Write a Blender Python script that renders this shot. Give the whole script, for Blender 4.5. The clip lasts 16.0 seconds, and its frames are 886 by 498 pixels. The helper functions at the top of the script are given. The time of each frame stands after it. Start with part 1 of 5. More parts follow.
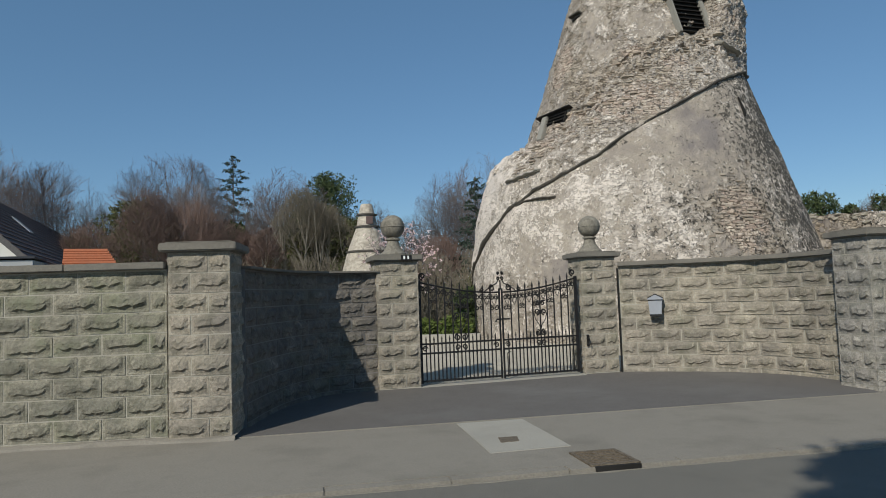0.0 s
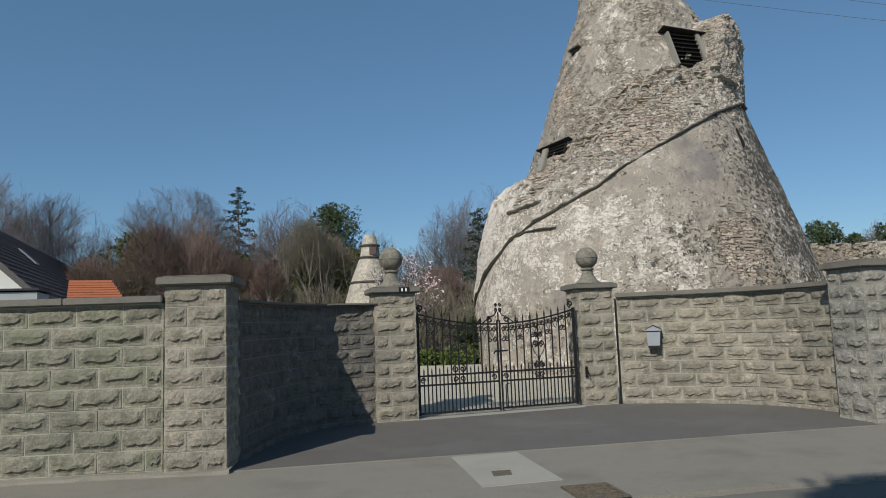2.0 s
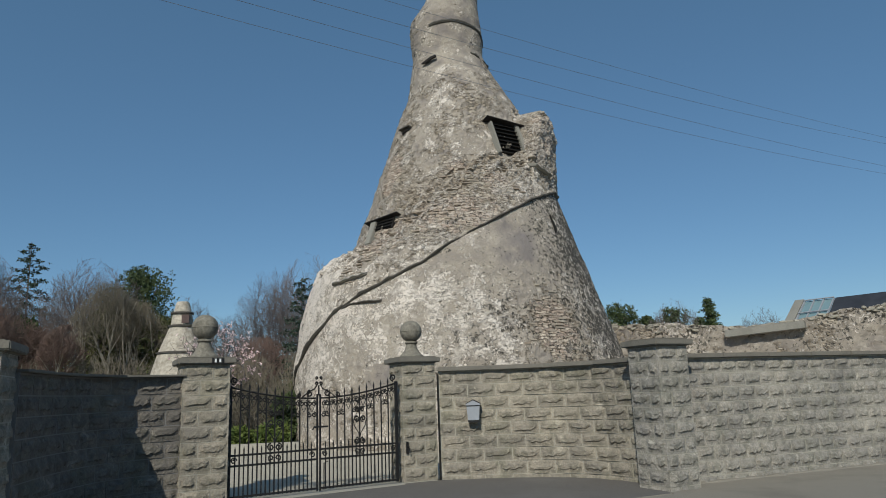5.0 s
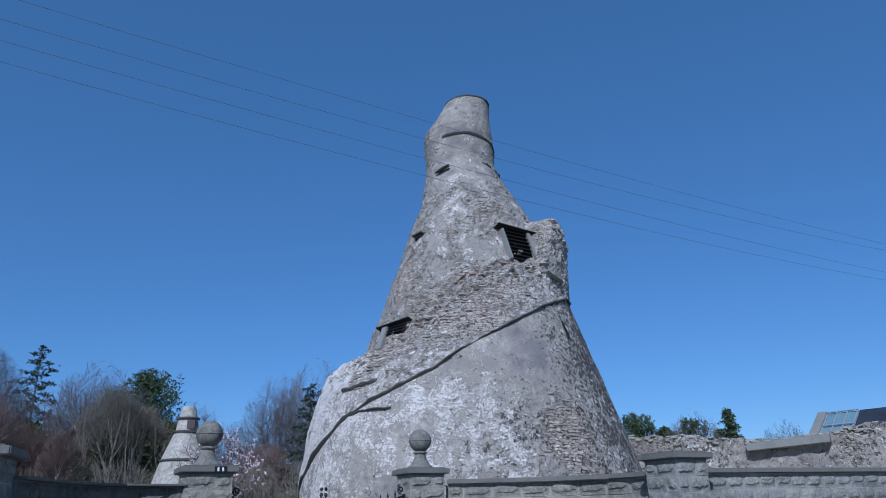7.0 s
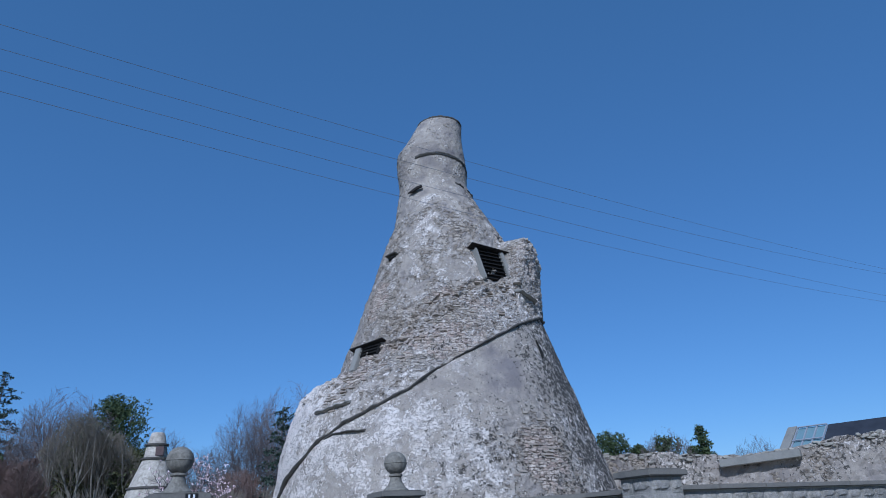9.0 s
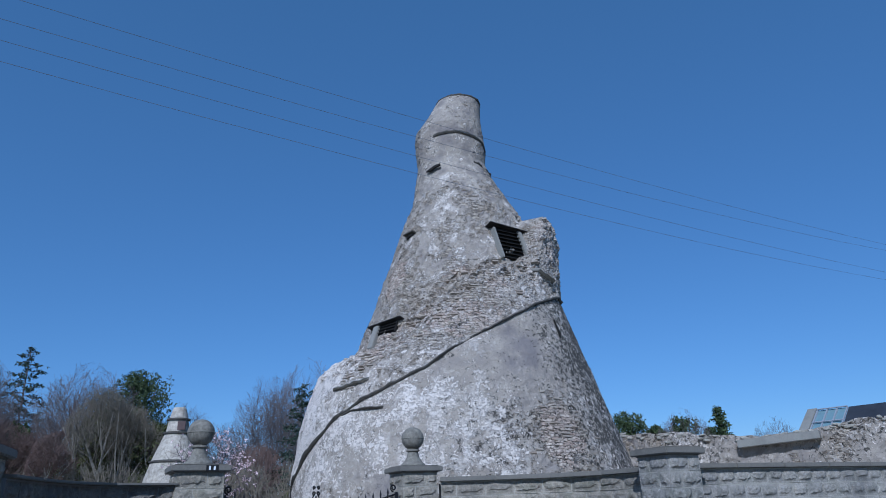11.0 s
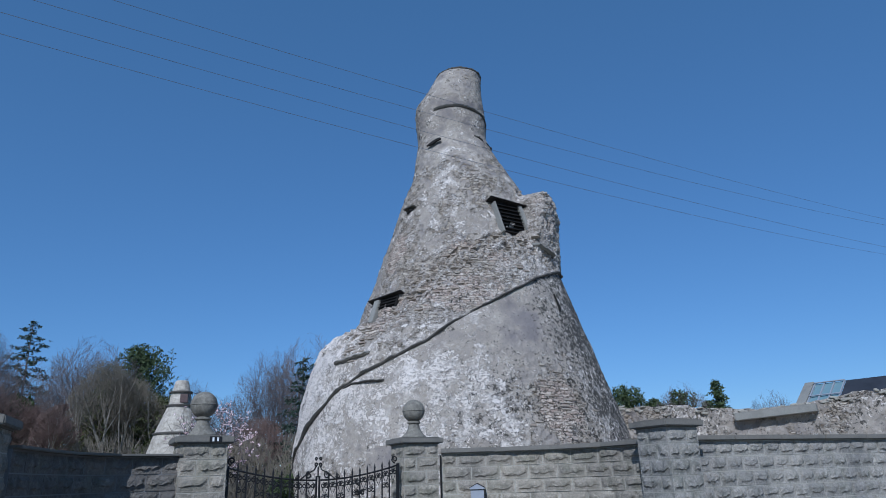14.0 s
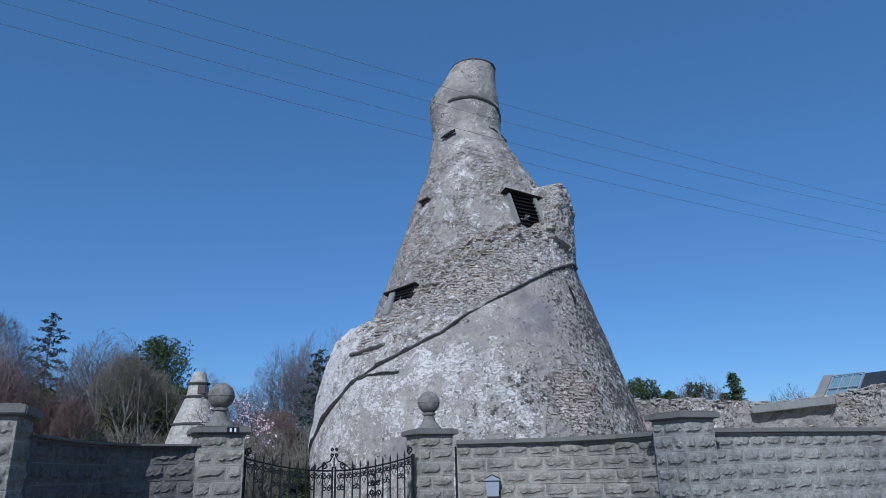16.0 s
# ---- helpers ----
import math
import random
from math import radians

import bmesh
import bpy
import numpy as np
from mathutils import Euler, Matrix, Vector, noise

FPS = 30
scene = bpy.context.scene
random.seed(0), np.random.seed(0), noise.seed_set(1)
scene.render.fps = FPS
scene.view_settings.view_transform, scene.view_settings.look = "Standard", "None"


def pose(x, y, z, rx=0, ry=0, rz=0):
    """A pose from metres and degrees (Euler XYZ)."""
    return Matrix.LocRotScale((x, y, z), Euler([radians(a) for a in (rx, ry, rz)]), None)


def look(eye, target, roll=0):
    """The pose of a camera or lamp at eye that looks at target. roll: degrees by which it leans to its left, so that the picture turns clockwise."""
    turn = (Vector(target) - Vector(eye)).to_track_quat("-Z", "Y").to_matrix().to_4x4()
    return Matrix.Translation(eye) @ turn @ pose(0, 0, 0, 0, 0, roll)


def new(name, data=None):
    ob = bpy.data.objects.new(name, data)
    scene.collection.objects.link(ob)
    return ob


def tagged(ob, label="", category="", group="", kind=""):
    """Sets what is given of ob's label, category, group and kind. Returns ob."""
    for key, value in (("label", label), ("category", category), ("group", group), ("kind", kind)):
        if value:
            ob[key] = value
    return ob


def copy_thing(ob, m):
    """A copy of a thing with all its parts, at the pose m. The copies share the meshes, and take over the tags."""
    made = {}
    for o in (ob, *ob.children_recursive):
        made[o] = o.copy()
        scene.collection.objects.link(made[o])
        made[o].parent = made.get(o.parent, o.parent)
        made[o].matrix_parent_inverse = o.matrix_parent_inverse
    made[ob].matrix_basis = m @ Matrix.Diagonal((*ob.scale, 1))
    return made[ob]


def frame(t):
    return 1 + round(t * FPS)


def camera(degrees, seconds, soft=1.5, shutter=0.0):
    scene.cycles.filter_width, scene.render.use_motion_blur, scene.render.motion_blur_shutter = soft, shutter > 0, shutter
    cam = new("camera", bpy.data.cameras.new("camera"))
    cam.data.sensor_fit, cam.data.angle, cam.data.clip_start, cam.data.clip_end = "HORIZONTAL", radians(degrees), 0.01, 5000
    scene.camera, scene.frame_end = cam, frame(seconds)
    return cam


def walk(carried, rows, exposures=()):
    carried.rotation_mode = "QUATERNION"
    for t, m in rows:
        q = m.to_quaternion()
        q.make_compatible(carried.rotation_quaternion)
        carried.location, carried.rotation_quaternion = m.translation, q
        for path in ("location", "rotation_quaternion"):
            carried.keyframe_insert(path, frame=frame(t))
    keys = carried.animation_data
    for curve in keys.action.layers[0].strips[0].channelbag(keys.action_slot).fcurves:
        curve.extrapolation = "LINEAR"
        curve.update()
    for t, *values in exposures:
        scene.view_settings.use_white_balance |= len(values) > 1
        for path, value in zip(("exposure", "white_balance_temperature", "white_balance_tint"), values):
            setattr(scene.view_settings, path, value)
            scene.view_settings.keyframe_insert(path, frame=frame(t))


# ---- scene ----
cam = camera(65.69, 16.0, soft=0.95)
PATH = [
    (0.0, -0.015, -0.005, 1.352, 93.81, 2.00, 0.00),
    (0.5, 0.039, -0.056, 1.358, 98.09, 1.59, -6.36),
    (1.0, 0.025, -0.072, 1.348, 98.20, 1.53, -4.89),
    (1.5, 0.026, -0.057, 1.341, 96.07, 2.27, 5.58),
    (2.0, 0.110, -0.090, 1.378, 96.30, 2.12, 0.50),
    (2.5, 0.084, -0.037, 1.361, 100.95, 2.31, -14.75),
    (3.0, 0.028, 0.019, 1.363, 100.78, 1.63, -14.00),
    (5.5, 0.117, 0.041, 1.369, 102.92, 2.22, -14.22),
    (6.0, 0.122, 0.028, 1.397, 112.27, 1.99, -14.22),
    (6.5, 0.121, 0.015, 1.366, 111.85, 1.53, -12.79),
    (7.0, 0.116, 0.032, 1.369, 110.65, 1.30, -13.37),
    (7.5, 0.124, 0.049, 1.391, 109.89, 1.07, -15.19),
    (8.0, 0.110, 0.029, 1.384, 114.43, 1.82, -15.29),
    (8.5, 0.102, 0.032, 1.369, 113.15, 2.56, -15.17),
    (9.0, 0.096, 0.036, 1.367, 112.27, 2.53, -15.31),
    (11.5, 0.106, 0.079, 1.321, 110.22, 1.62, -13.49),
    (12.0, 0.103, 0.085, 1.322, 109.52, 1.58, -13.16),
    (12.5, 0.101, 0.077, 1.311, 108.48, 1.99, -14.95),
    (13.0, 0.099, 0.085, 1.317, 108.19, 1.92, -14.79),
    (13.5, 0.097, 0.094, 1.325, 107.84, 1.16, -14.67),
    (14.0, 0.092, 0.075, 1.314, 108.58, 1.68, -14.03),
    (14.5, 0.085, 0.073, 1.309, 108.31, 0.75, -12.07),
    (15.0, 0.089, 0.079, 1.307, 107.85, 0.90, -12.41),
    (15.5, 0.090, 0.083, 1.313, 107.95, 1.26, -12.87),
    (16.0, 0.092, 0.076, 1.312, 107.96, 1.40, -12.83),
]
EXPOSURES = [
    (0.0, 0.15, 6550, 6), (3.2, 0.12, 6500, 5), (5.7, 0.0, 6400, 4), (6.0, 0.0, 5700, 11), (6.3, 0.04, 4900, 12), (7.0, -0.02, 4850, 12), (8.0, 0.04, 4850, 12), (9.0, 0.0, 4850, 12), (11.5, 0.0, 4860, 11), (12.3, 0.0, 4900, 11), (13.5, 0.0, 5140, 10), (14.8, 0.07, 5050, 10), (16.0, 0.04, 5060, 10),
]
walk(cam, [(t, pose(x, y, z, rx, ry, rz)) for t, x, y, z, rx, ry, rz in PATH], EXPOSURES)

# ---- light ----
SUN_EL, SUN_AZ = radians(37.7), radians(27.5)   # the light travels 27.5 degrees to the right of +y
world = bpy.data.worlds.new("world")
scene.world = world
world.use_nodes = True
wn = world.node_tree
sky = wn.nodes.new("ShaderNodeTexSky")
sky.sky_type = 'NISHITA'
sky.sun_disc = False
sky.sun_elevation = SUN_EL
sky.sun_rotation = math.pi + SUN_AZ
sky.air_density, sky.dust_density, sky.ozone_density = 1.0, 0.0, 6.4
# clear spring air: a share of the light is an even blue over the whole dome
even = wn.nodes.new("ShaderNodeMix")
even.data_type = 'RGBA'
even.inputs[0].default_value = 0.36
even.inputs[7].default_value = (1.0, 2.18, 3.38, 1.0)
wn.links.new(sky.outputs[0], even.inputs[6])
wn.links.new(even.outputs[2], wn.nodes["Background"].inputs[0])
wn.nodes["Background"].inputs[1].default_value = 0.091
sun = new("sun", bpy.data.lights.new("sun", 'SUN'))
sun.data.energy, sun.data.angle, sun.data.color = 3.45, radians(0.5), (1.0, 0.94, 0.85)
sun.matrix_world = look((-40 * math.sin(SUN_AZ) * math.cos(SUN_EL), -40 * math.cos(SUN_AZ) * math.cos(SUN_EL), 40 * math.sin(SUN_EL)), (0, 0, 0))

# ---- materials ----


class Mat:
    """A node material with a few short-hands."""

    def __init__(self, name, rough=0.85, metal=0.0, spec=0.35):
        self.m = bpy.data.materials.new(name)
        self.m.use_nodes = True
        self.nt = self.m.node_tree
        self.bsdf = self.nt.nodes["Principled BSDF"]
        self.bsdf.inputs["Roughness"].default_value = rough
        self.bsdf.inputs["Metallic"].default_value = metal
        self.bsdf.inputs["Specular IOR Level"].default_value = spec

    def node(self, kind, **values):
        n = self.nt.nodes.new(kind)
        for key, value in values.items():
            n.inputs[key.replace("_", " ")].default_value = value
        return n

    def link(self, a, b):
        self.nt.links.new(a, b)

    def coords(self):
        return self.nt.nodes.new("ShaderNodeTexCoord").outputs["Object"]

    def place(self):
        return self.nt.nodes.new("ShaderNodeNewGeometry").outputs["Position"]

    def noise(self, scale, detail=4.0, rough=0.6, at=None, distort=0.0):
        n = self.node("ShaderNodeTexNoise", Scale=scale, Detail=detail, Roughness=rough, Distortion=distort)
        self.link(at if at else self.place(), n.inputs["Vector"])
        return n.outputs["Fac"]

    def ramp(self, fac, lo, hi, a=0.0, b=1.0):
        n = self.node("ShaderNodeMapRange", From_Min=lo, From_Max=hi, To_Min=a, To_Max=b)
        self.link(fac, n.inputs["Value"])
        return n.outputs["Result"]

    def math(self, op, a, b):
        n = self.nt.nodes.new("ShaderNodeMath")
        n.operation = op
        for i, v in enumerate((a, b)):
            if isinstance(v, (int, float)):
                n.inputs[i].default_value = v
            else:
                self.link(v, n.inputs[i])
        return n.outputs[0]

    def mix(self, fac, a, b, blend='MIX'):
        n = self.nt.nodes.new("ShaderNodeMix")
        n.data_type, n.blend_type = 'RGBA', blend
        for sock, v in ((n.inputs[0], fac), (n.inputs[6], a), (n.inputs[7], b)):
            if isinstance(v, tuple):
                sock.default_value = (*v, 1.0)
            elif isinstance(v, (int, float)):
                sock.default_value = v
            else:
                self.link(v, sock)
        return n.outputs[2]

    def attr(self, name):
        n = self.nt.nodes.new("ShaderNodeAttribute")
        n.attribute_name = name
        return n.outputs["Fac"]

    def random(self):
        return self.nt.nodes.new("ShaderNodeObjectInfo").outputs["Random"]

    def island(self):
        return self.nt.nodes.new("ShaderNodeNewGeometry").outputs["Random Per Island"]

    def colour(self, c):
        if isinstance(c, tuple):
            self.bsdf.inputs["Base Color"].default_value = (*c, 1.0)
        else:
            self.link(c, self.bsdf.inputs["Base Color"])
        return self

    def bump(self, height, strength=0.5, distance=0.02):
        n = self.node("ShaderNodeBump", Strength=strength, Distance=distance)
        self.link(height, n.inputs["Height"])
        self.link(n.outputs[0], self.bsdf.inputs["Normal"])
        return self


def rough_stuff(name, a, b, c, big, small, rough=0.9, bump=0.4, dist=0.01, stain=0.5):
    """Two-scale mottled mineral surface: a to b by small grain, c as large stains."""
    m = Mat(name, rough)
    grain = m.noise(small, 5.0, 0.7)
    large = m.noise(big, 4.0, 0.6)
    col = m.mix(m.ramp(grain, 0.3, 0.7), a, b)
    col = m.mix(m.ramp(large, 0.5, 0.72, 0.0, stain), col, c)
    col = m.mix(m.ramp(m.noise(big * 4.3, 6.0, 0.7, None, 0.7), 0.48, 0.66, 0.0, 0.35), col, b)
    return m.colour(col).bump(grain, bump, dist).m


def block_material(name, shade, tint=(1.0, 1.0, 1.0), moss=0.45):
    m = Mat(name, 0.92)

    def c(r, g, b):
        return r * shade * tint[0], g * shade * tint[1], b * shade * tint[2]

    base = m.mix(m.random(), c(0.375, 0.340, 0.282), c(0.262, 0.243, 0.210))
    grain = m.noise(38.0, 6.0, 0.75)
    col = m.mix(m.ramp(grain, 0.38, 0.62, 0.0, 0.75), base, c(0.17, 0.153, 0.127))
    col = m.mix(m.ramp(m.noise(7.0, 6.0, 0.7), 0.46, 0.60, 0.0, 0.65), col, c(0.118, 0.114, 0.088))
    col = m.mix(m.ramp(m.noise(1.6, 4.0), 0.48, 0.70, 0.0, 0.5), col, c(0.15, 0.14, 0.127))
    col = m.mix(m.ramp(m.noise(1.1, 3.0), 0.5, 0.75, 0.0, 0.4), col, c(0.46, 0.41, 0.33))
    col = m.mix(m.ramp(m.noise(2.3, 5.0, 0.65), 0.50, 0.66, 0.0, moss), col, c(0.215, 0.222, 0.15))
    col = m.mix(m.ramp(m.noise(4.4, 6.0, 0.7, None, 0.6), 0.60, 0.68, 0.0, 0.55), col, c(0.52, 0.48, 0.40))
    h = m.math('ADD', m.noise(30.0, 6.0, 0.75), m.math('MULTIPLY', m.noise(11.0, 5.0, 0.65), 1.6))
    return m.colour(col).bump(h, 0.9, 0.018).m


def tower_material():
    m = Mat("old_lime_render_and_rubble", 0.95, spec=0.2)
    p = m.place()
    bare, grime, brick = m.attr("bare"), m.attr("grime"), m.attr("brick")
    flake = m.math('ADD', m.math('MULTIPLY', m.noise(5.5, 6.0, 0.65, p, 0.8), 0.6), m.math('MULTIPLY', m.noise(1.5, 3.0, 0.5, p, 0.5), 0.4))
    fine = m.noise(22.0, 5.0, 0.7, p)
    large = m.noise(0.55, 4.0, 0.6, p)
    white = m.attr("white")
    plaster = m.mix(m.ramp(large, 0.35, 0.65), (0.435, 0.38, 0.316), (0.34, 0.296, 0.247))
    plaster = m.mix(m.ramp(fine, 0.42, 0.68, 0.0, 0.4), plaster, (0.21, 0.182, 0.15))
    plaster = m.mix(m.ramp(m.noise(2.4, 6.0, 0.68, p, 0.9), 0.46, 0.58, 0.0, 0.5), plaster, (0.265, 0.232, 0.205))
    plaster = m.mix(m.ramp(m.noise(3.7, 6.0, 0.7, p, 1.2), 0.56, 0.63, 0.0, 0.6), plaster, (0.56, 0.495, 0.42))
    plaster = m.mix(m.math('MULTIPLY', m.ramp(white, 0.26, 0.0, 0.0, 0.85), m.ramp(m.noise(1.1, 5.0, 0.6, p), 0.36, 0.58)), plaster, (0.205, 0.182, 0.176))
    wn_a = m.ramp(m.noise(8.5, 7.0, 0.62, p, 1.1), 0.32, 0.68)
    wn_b = m.ramp(m.noise(2.6, 6.0, 0.6, p, 0.3), 0.32, 0.68)
    chips = m.ramp(m.math('ADD', m.math('MULTIPLY', wn_a, 0.75), white), 0.86, 0.91)
    wash = m.ramp(m.math('ADD', m.math('MULTIPLY', wn_b, 0.5), white), 0.64, 1.12)
    wmask = m.math('MAXIMUM', chips, wash)
    lime = m.mix(m.ramp(fine, 0.35, 0.7, 0.0, 0.4), (0.74, 0.662, 0.588), (0.54, 0.48, 0.42))
    # courses of rubble and thin brick, long and flat
    sq = m.node("ShaderNodeMapping")
    sq.inputs["Scale"].default_value = (1.0, 1.0, 3.2)
    m.link(p, sq.inputs["Vector"])
    vor = m.node("ShaderNodeTexVoronoi", Scale=4.2, Randomness=0.9)
    m.link(sq.outputs[0], vor.inputs["Vector"])
    edge = m.node("ShaderNodeTexVoronoi", Scale=4.2, Randomness=0.9)
    edge.feature = 'DISTANCE_TO_EDGE'
    m.link(sq.outputs[0], edge.inputs["Vector"])
    tone = m.nt.nodes.new("ShaderNodeSeparateColor")
    m.link(vor.outputs["Color"], tone.inputs[0])
    stone = m.mix(tone.outputs[0], (0.30, 0.25, 0.20), (0.62, 0.54, 0.445))
    stone = m.mix(m.ramp(fine, 0.3, 0.7, 0.0, 0.5), stone, (0.27, 0.22, 0.16))
    gap = m.ramp(edge.outputs["Distance"], 0.0, 0.10, 1.0, 0.0)
    # thin bricks laid in level courses round the tower, a little out of true
    sep = m.nt.nodes.new("ShaderNodeSeparateXYZ")
    m.link(p, sep.inputs[0])
    round_it = m.math('MULTIPLY', m.math('ARCTAN2', m.math('SUBTRACT', sep.outputs[0], 6.2), m.math('SUBTRACT', 22.0, sep.outputs[1])), 3.6)
    wob = m.ramp(m.noise(1.7, 3.0, 0.6, p), 0.3, 0.7, -0.06, 0.06)
    wob = m.math('ADD', wob, m.ramp(m.noise(9.0, 3.0, 0.6, p), 0.3, 0.7, -0.022, 0.022))
    lay_at = m.nt.nodes.new("ShaderNodeCombineXYZ")
    m.link(m.math('ADD', round_it, wob), lay_at.inputs[0])
    m.link(m.math('ADD', sep.outputs[2], wob), lay_at.inputs[1])
    courses = m.node("ShaderNodeTexBrick", Scale=1.0, Mortar_Size=0.013, Mortar_Smooth=0.6, Brick_Width=0.25, Row_Height=0.088)
    courses.inputs["Color1"].default_value = (0.39, 0.29, 0.235, 1)
    courses.inputs["Color2"].default_value = (0.60, 0.51, 0.42, 1)
    courses.inputs["Mortar"].default_value = (0.36, 0.29, 0.23, 1)
    m.link(lay_at.outputs[0], courses.inputs["Vector"])
    laid = m.ramp(m.math('ADD', brick, m.ramp(m.noise(3.0, 4.0, 0.6, p), 0.3, 0.7, -0.25, 0.25)), 0.30, 0.42)
    red = m.mix(m.ramp(fine, 0.3, 0.7, 0.0, 0.35), courses.outputs["Color"], (0.56, 0.48, 0.39))
    stone = m.mix(laid, stone, red)
    gap = m.math('ADD', m.math('MULTIPLY', gap, m.ramp(laid, 0.0, 1.0, 1.0, 0.0)), m.math('MULTIPLY', m.math('MULTIPLY', courses.outputs["Fac"], laid), 1.1))
    stone = m.mix(m.math('MULTIPLY', gap, m.ramp(m.noise(4.0, 4.0, 0.6, p), 0.36, 0.66, 0.08, 0.5)), stone, (0.115, 0.092, 0.075))
    flake01 = m.ramp(flake, 0.36, 0.64)
    mask = m.ramp(m.math('ADD', m.math('ADD', m.math('MULTIPLY', flake01, 0.8), bare), m.math('MULTIPLY', brick, 0.5)), 0.86, 0.94)
    col = m.mix(mask, plaster, stone)
    lich = m.ramp(m.math('ADD', m.math('MULTIPLY', m.ramp(m.noise(8.0, 7.0, 0.66, p, 0.9), 0.32, 0.68), 0.8), grime), 0.85, 0.91)
    col = m.mix(lich, col, (0.085, 0.077, 0.066))
    col = m.mix(m.math('MULTIPLY', wmask, m.ramp(mask, 0.0, 1.0, 1.0, 0.55)), col, lime)
    pits = m.math('MULTIPLY', m.ramp(m.noise(9.0, 4.0, 0.55, sq.outputs[0], 0.9), 0.575, 0.625), m.math('MAXIMUM', mask, m.math('MULTIPLY', wmask, 0.6)))
    col = m.mix(m.math('MULTIPLY', pits, 0.8), col, (0.10, 0.08, 0.062))
    m.colour(col)
    h = m.math('ADD', m.math('MULTIPLY', flake, 0.8), m.math('MULTIPLY', fine, 0.35))
    h = m.math('SUBTRACT', h, m.math('MULTIPLY', mask, m.math('ADD', m.math('MULTIPLY', gap, 0.5), 0.35)))
    h = m.math('ADD', h, m.math('MULTIPLY', wmask, 0.25))
    h = m.math('SUBTRACT', h, m.math('MULTIPLY', pits, 0.5))
    m.bump(h, 1.0, 0.07)
    return m.m


def plain(name, c, rough=0.6, metal=0.0, var=0.15, scale=8.0):
    m = Mat(name, rough, metal)
    dark = tuple(v * (1 - 2 * var) for v in c)
    m.colour(m.mix(m.ramp(m.noise(scale, 4.0), 0.3, 0.7), c, dark))
    return m.m


def leafy(name, a, b, rough=0.7):
    m = Mat(name, rough, spec=0.25)
    m.colour(m.mix(m.island(), a, b))
    return m.m


M_BLOCK = block_material("rock_faced_block", 1.05, (1.03, 1.0, 0.97), 0.22)
M_DRAFT = block_material("drafted_margin", 1.24, (1.03, 1.0, 0.97), 0.22)
# part greyer block, part shade put into the colour of the driveway wall
M_SHADEBLOCK = block_material("grey_block_with_shade", 0.66, (1.0, 0.98, 1.02))
M_MOSSBLOCK = block_material("mossy_block", 0.88, (0.99, 1.01, 0.95), 0.6)
M_MOSSDRAFT = block_material("mossy_drafted_margin", 1.12, (0.99, 1.01, 0.95), 0.5)
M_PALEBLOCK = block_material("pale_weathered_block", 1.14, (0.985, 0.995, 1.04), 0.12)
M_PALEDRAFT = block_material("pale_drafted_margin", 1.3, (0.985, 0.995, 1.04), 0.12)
# mortar of the driveway wall, darkened to carry its shade
M_SHADEMORTAR = rough_stuff("mortar_with_shade", (0.23, 0.22, 0.215), (0.185, 0.177, 0.174), (0.14, 0.134, 0.131), 1.5, 60.0)
M_MORTAR = rough_stuff("pale_mortar", (0.44, 0.41, 0.34), (0.34, 0.315, 0.265), (0.2, 0.19, 0.16), 1.5, 60.0)
M_COPING = rough_stuff("weathered_concrete_coping", (0.21, 0.19, 0.16), (0.15, 0.14, 0.12), (0.10, 0.095, 0.085), 3.0, 50.0)
M_BALL = rough_stuff("lichened_concrete", (0.29, 0.265, 0.215), (0.14, 0.128, 0.106), (0.09, 0.08, 0.065), 6.0, 22.0, stain=0.85, bump=0.6, dist=0.015)
M_TOWER = tower_material()
M_MINI = rough_stuff("flaking_limewash", (0.64, 0.58, 0.49), (0.33, 0.29, 0.235), (0.20, 0.175, 0.14), 3.0, 8.0, bump=0.9, dist=0.06, stain=0.7)
M_GREYSLAB = rough_stuff("old_grey_concrete", (0.30, 0.285, 0.25), (0.22, 0.21, 0.185), (0.17, 0.16, 0.14), 1.5, 30.0)
# weathered stone, with the shadow under the ledges put into its dark colour
M_LEDGE = rough_stuff("weathered_shade_dark_ledge", (0.115, 0.105, 0.09), (0.07, 0.064, 0.055), (0.045, 0.042, 0.038), 1.5, 18.0, bump=0.7, dist=0.03)
M_FOOTPATH = rough_stuff("footpath_concrete", (0.280, 0.254, 0.214), (0.198, 0.180, 0.151), (0.158, 0.143, 0.118), 0.9, 60.0, bump=0.4, dist=0.008, stain=0.75)
M_SLAB = rough_stuff("newer_concrete", (0.385, 0.362, 0.312), (0.305, 0.287, 0.25), (0.26, 0.245, 0.21), 1.2, 90.0, bump=0.2, dist=0.005)
M_DRIVE = rough_stuff("driveway_asphalt", (0.162, 0.150, 0.139), (0.10, 0.0925, 0.086), (0.20, 0.195, 0.185), 0.6, 150.0, bump=0.5, dist=0.006)
M_ROAD = rough_stuff("road_asphalt", (0.190, 0.178, 0.152), (0.118, 0.110, 0.095), (0.215, 0.20, 0.172), 0.5, 140.0, bump=0.5, dist=0.006)
M_GRAVEL = rough_stuff("pale_gravel", (0.62, 0.56, 0.46), (0.38, 0.34, 0.27), (0.46, 0.42, 0.34), 0.8, 55.0, bump=0.9, dist=0.02)
M_EARTH = rough_stuff("rough_grass_and_earth", (0.09, 0.10, 0.04), (0.13, 0.11, 0.06), (0.07, 0.06, 0.035), 0.3, 12.0, bump=0.6, dist=0.04)
M_IRON = plain("black_painted_iron", (0.018, 0.017, 0.017), 0.5, 0.0, 0.25, 30.0)
M_CASTIRON = plain("rusty_cast_iron", (0.23, 0.185, 0.135), 0.7, 0.3, 0.3, 40.0)
M_RENDER = plain("white_render", (0.78, 0.78, 0.74), 0.9, 0.0, 0.04, 2.0)
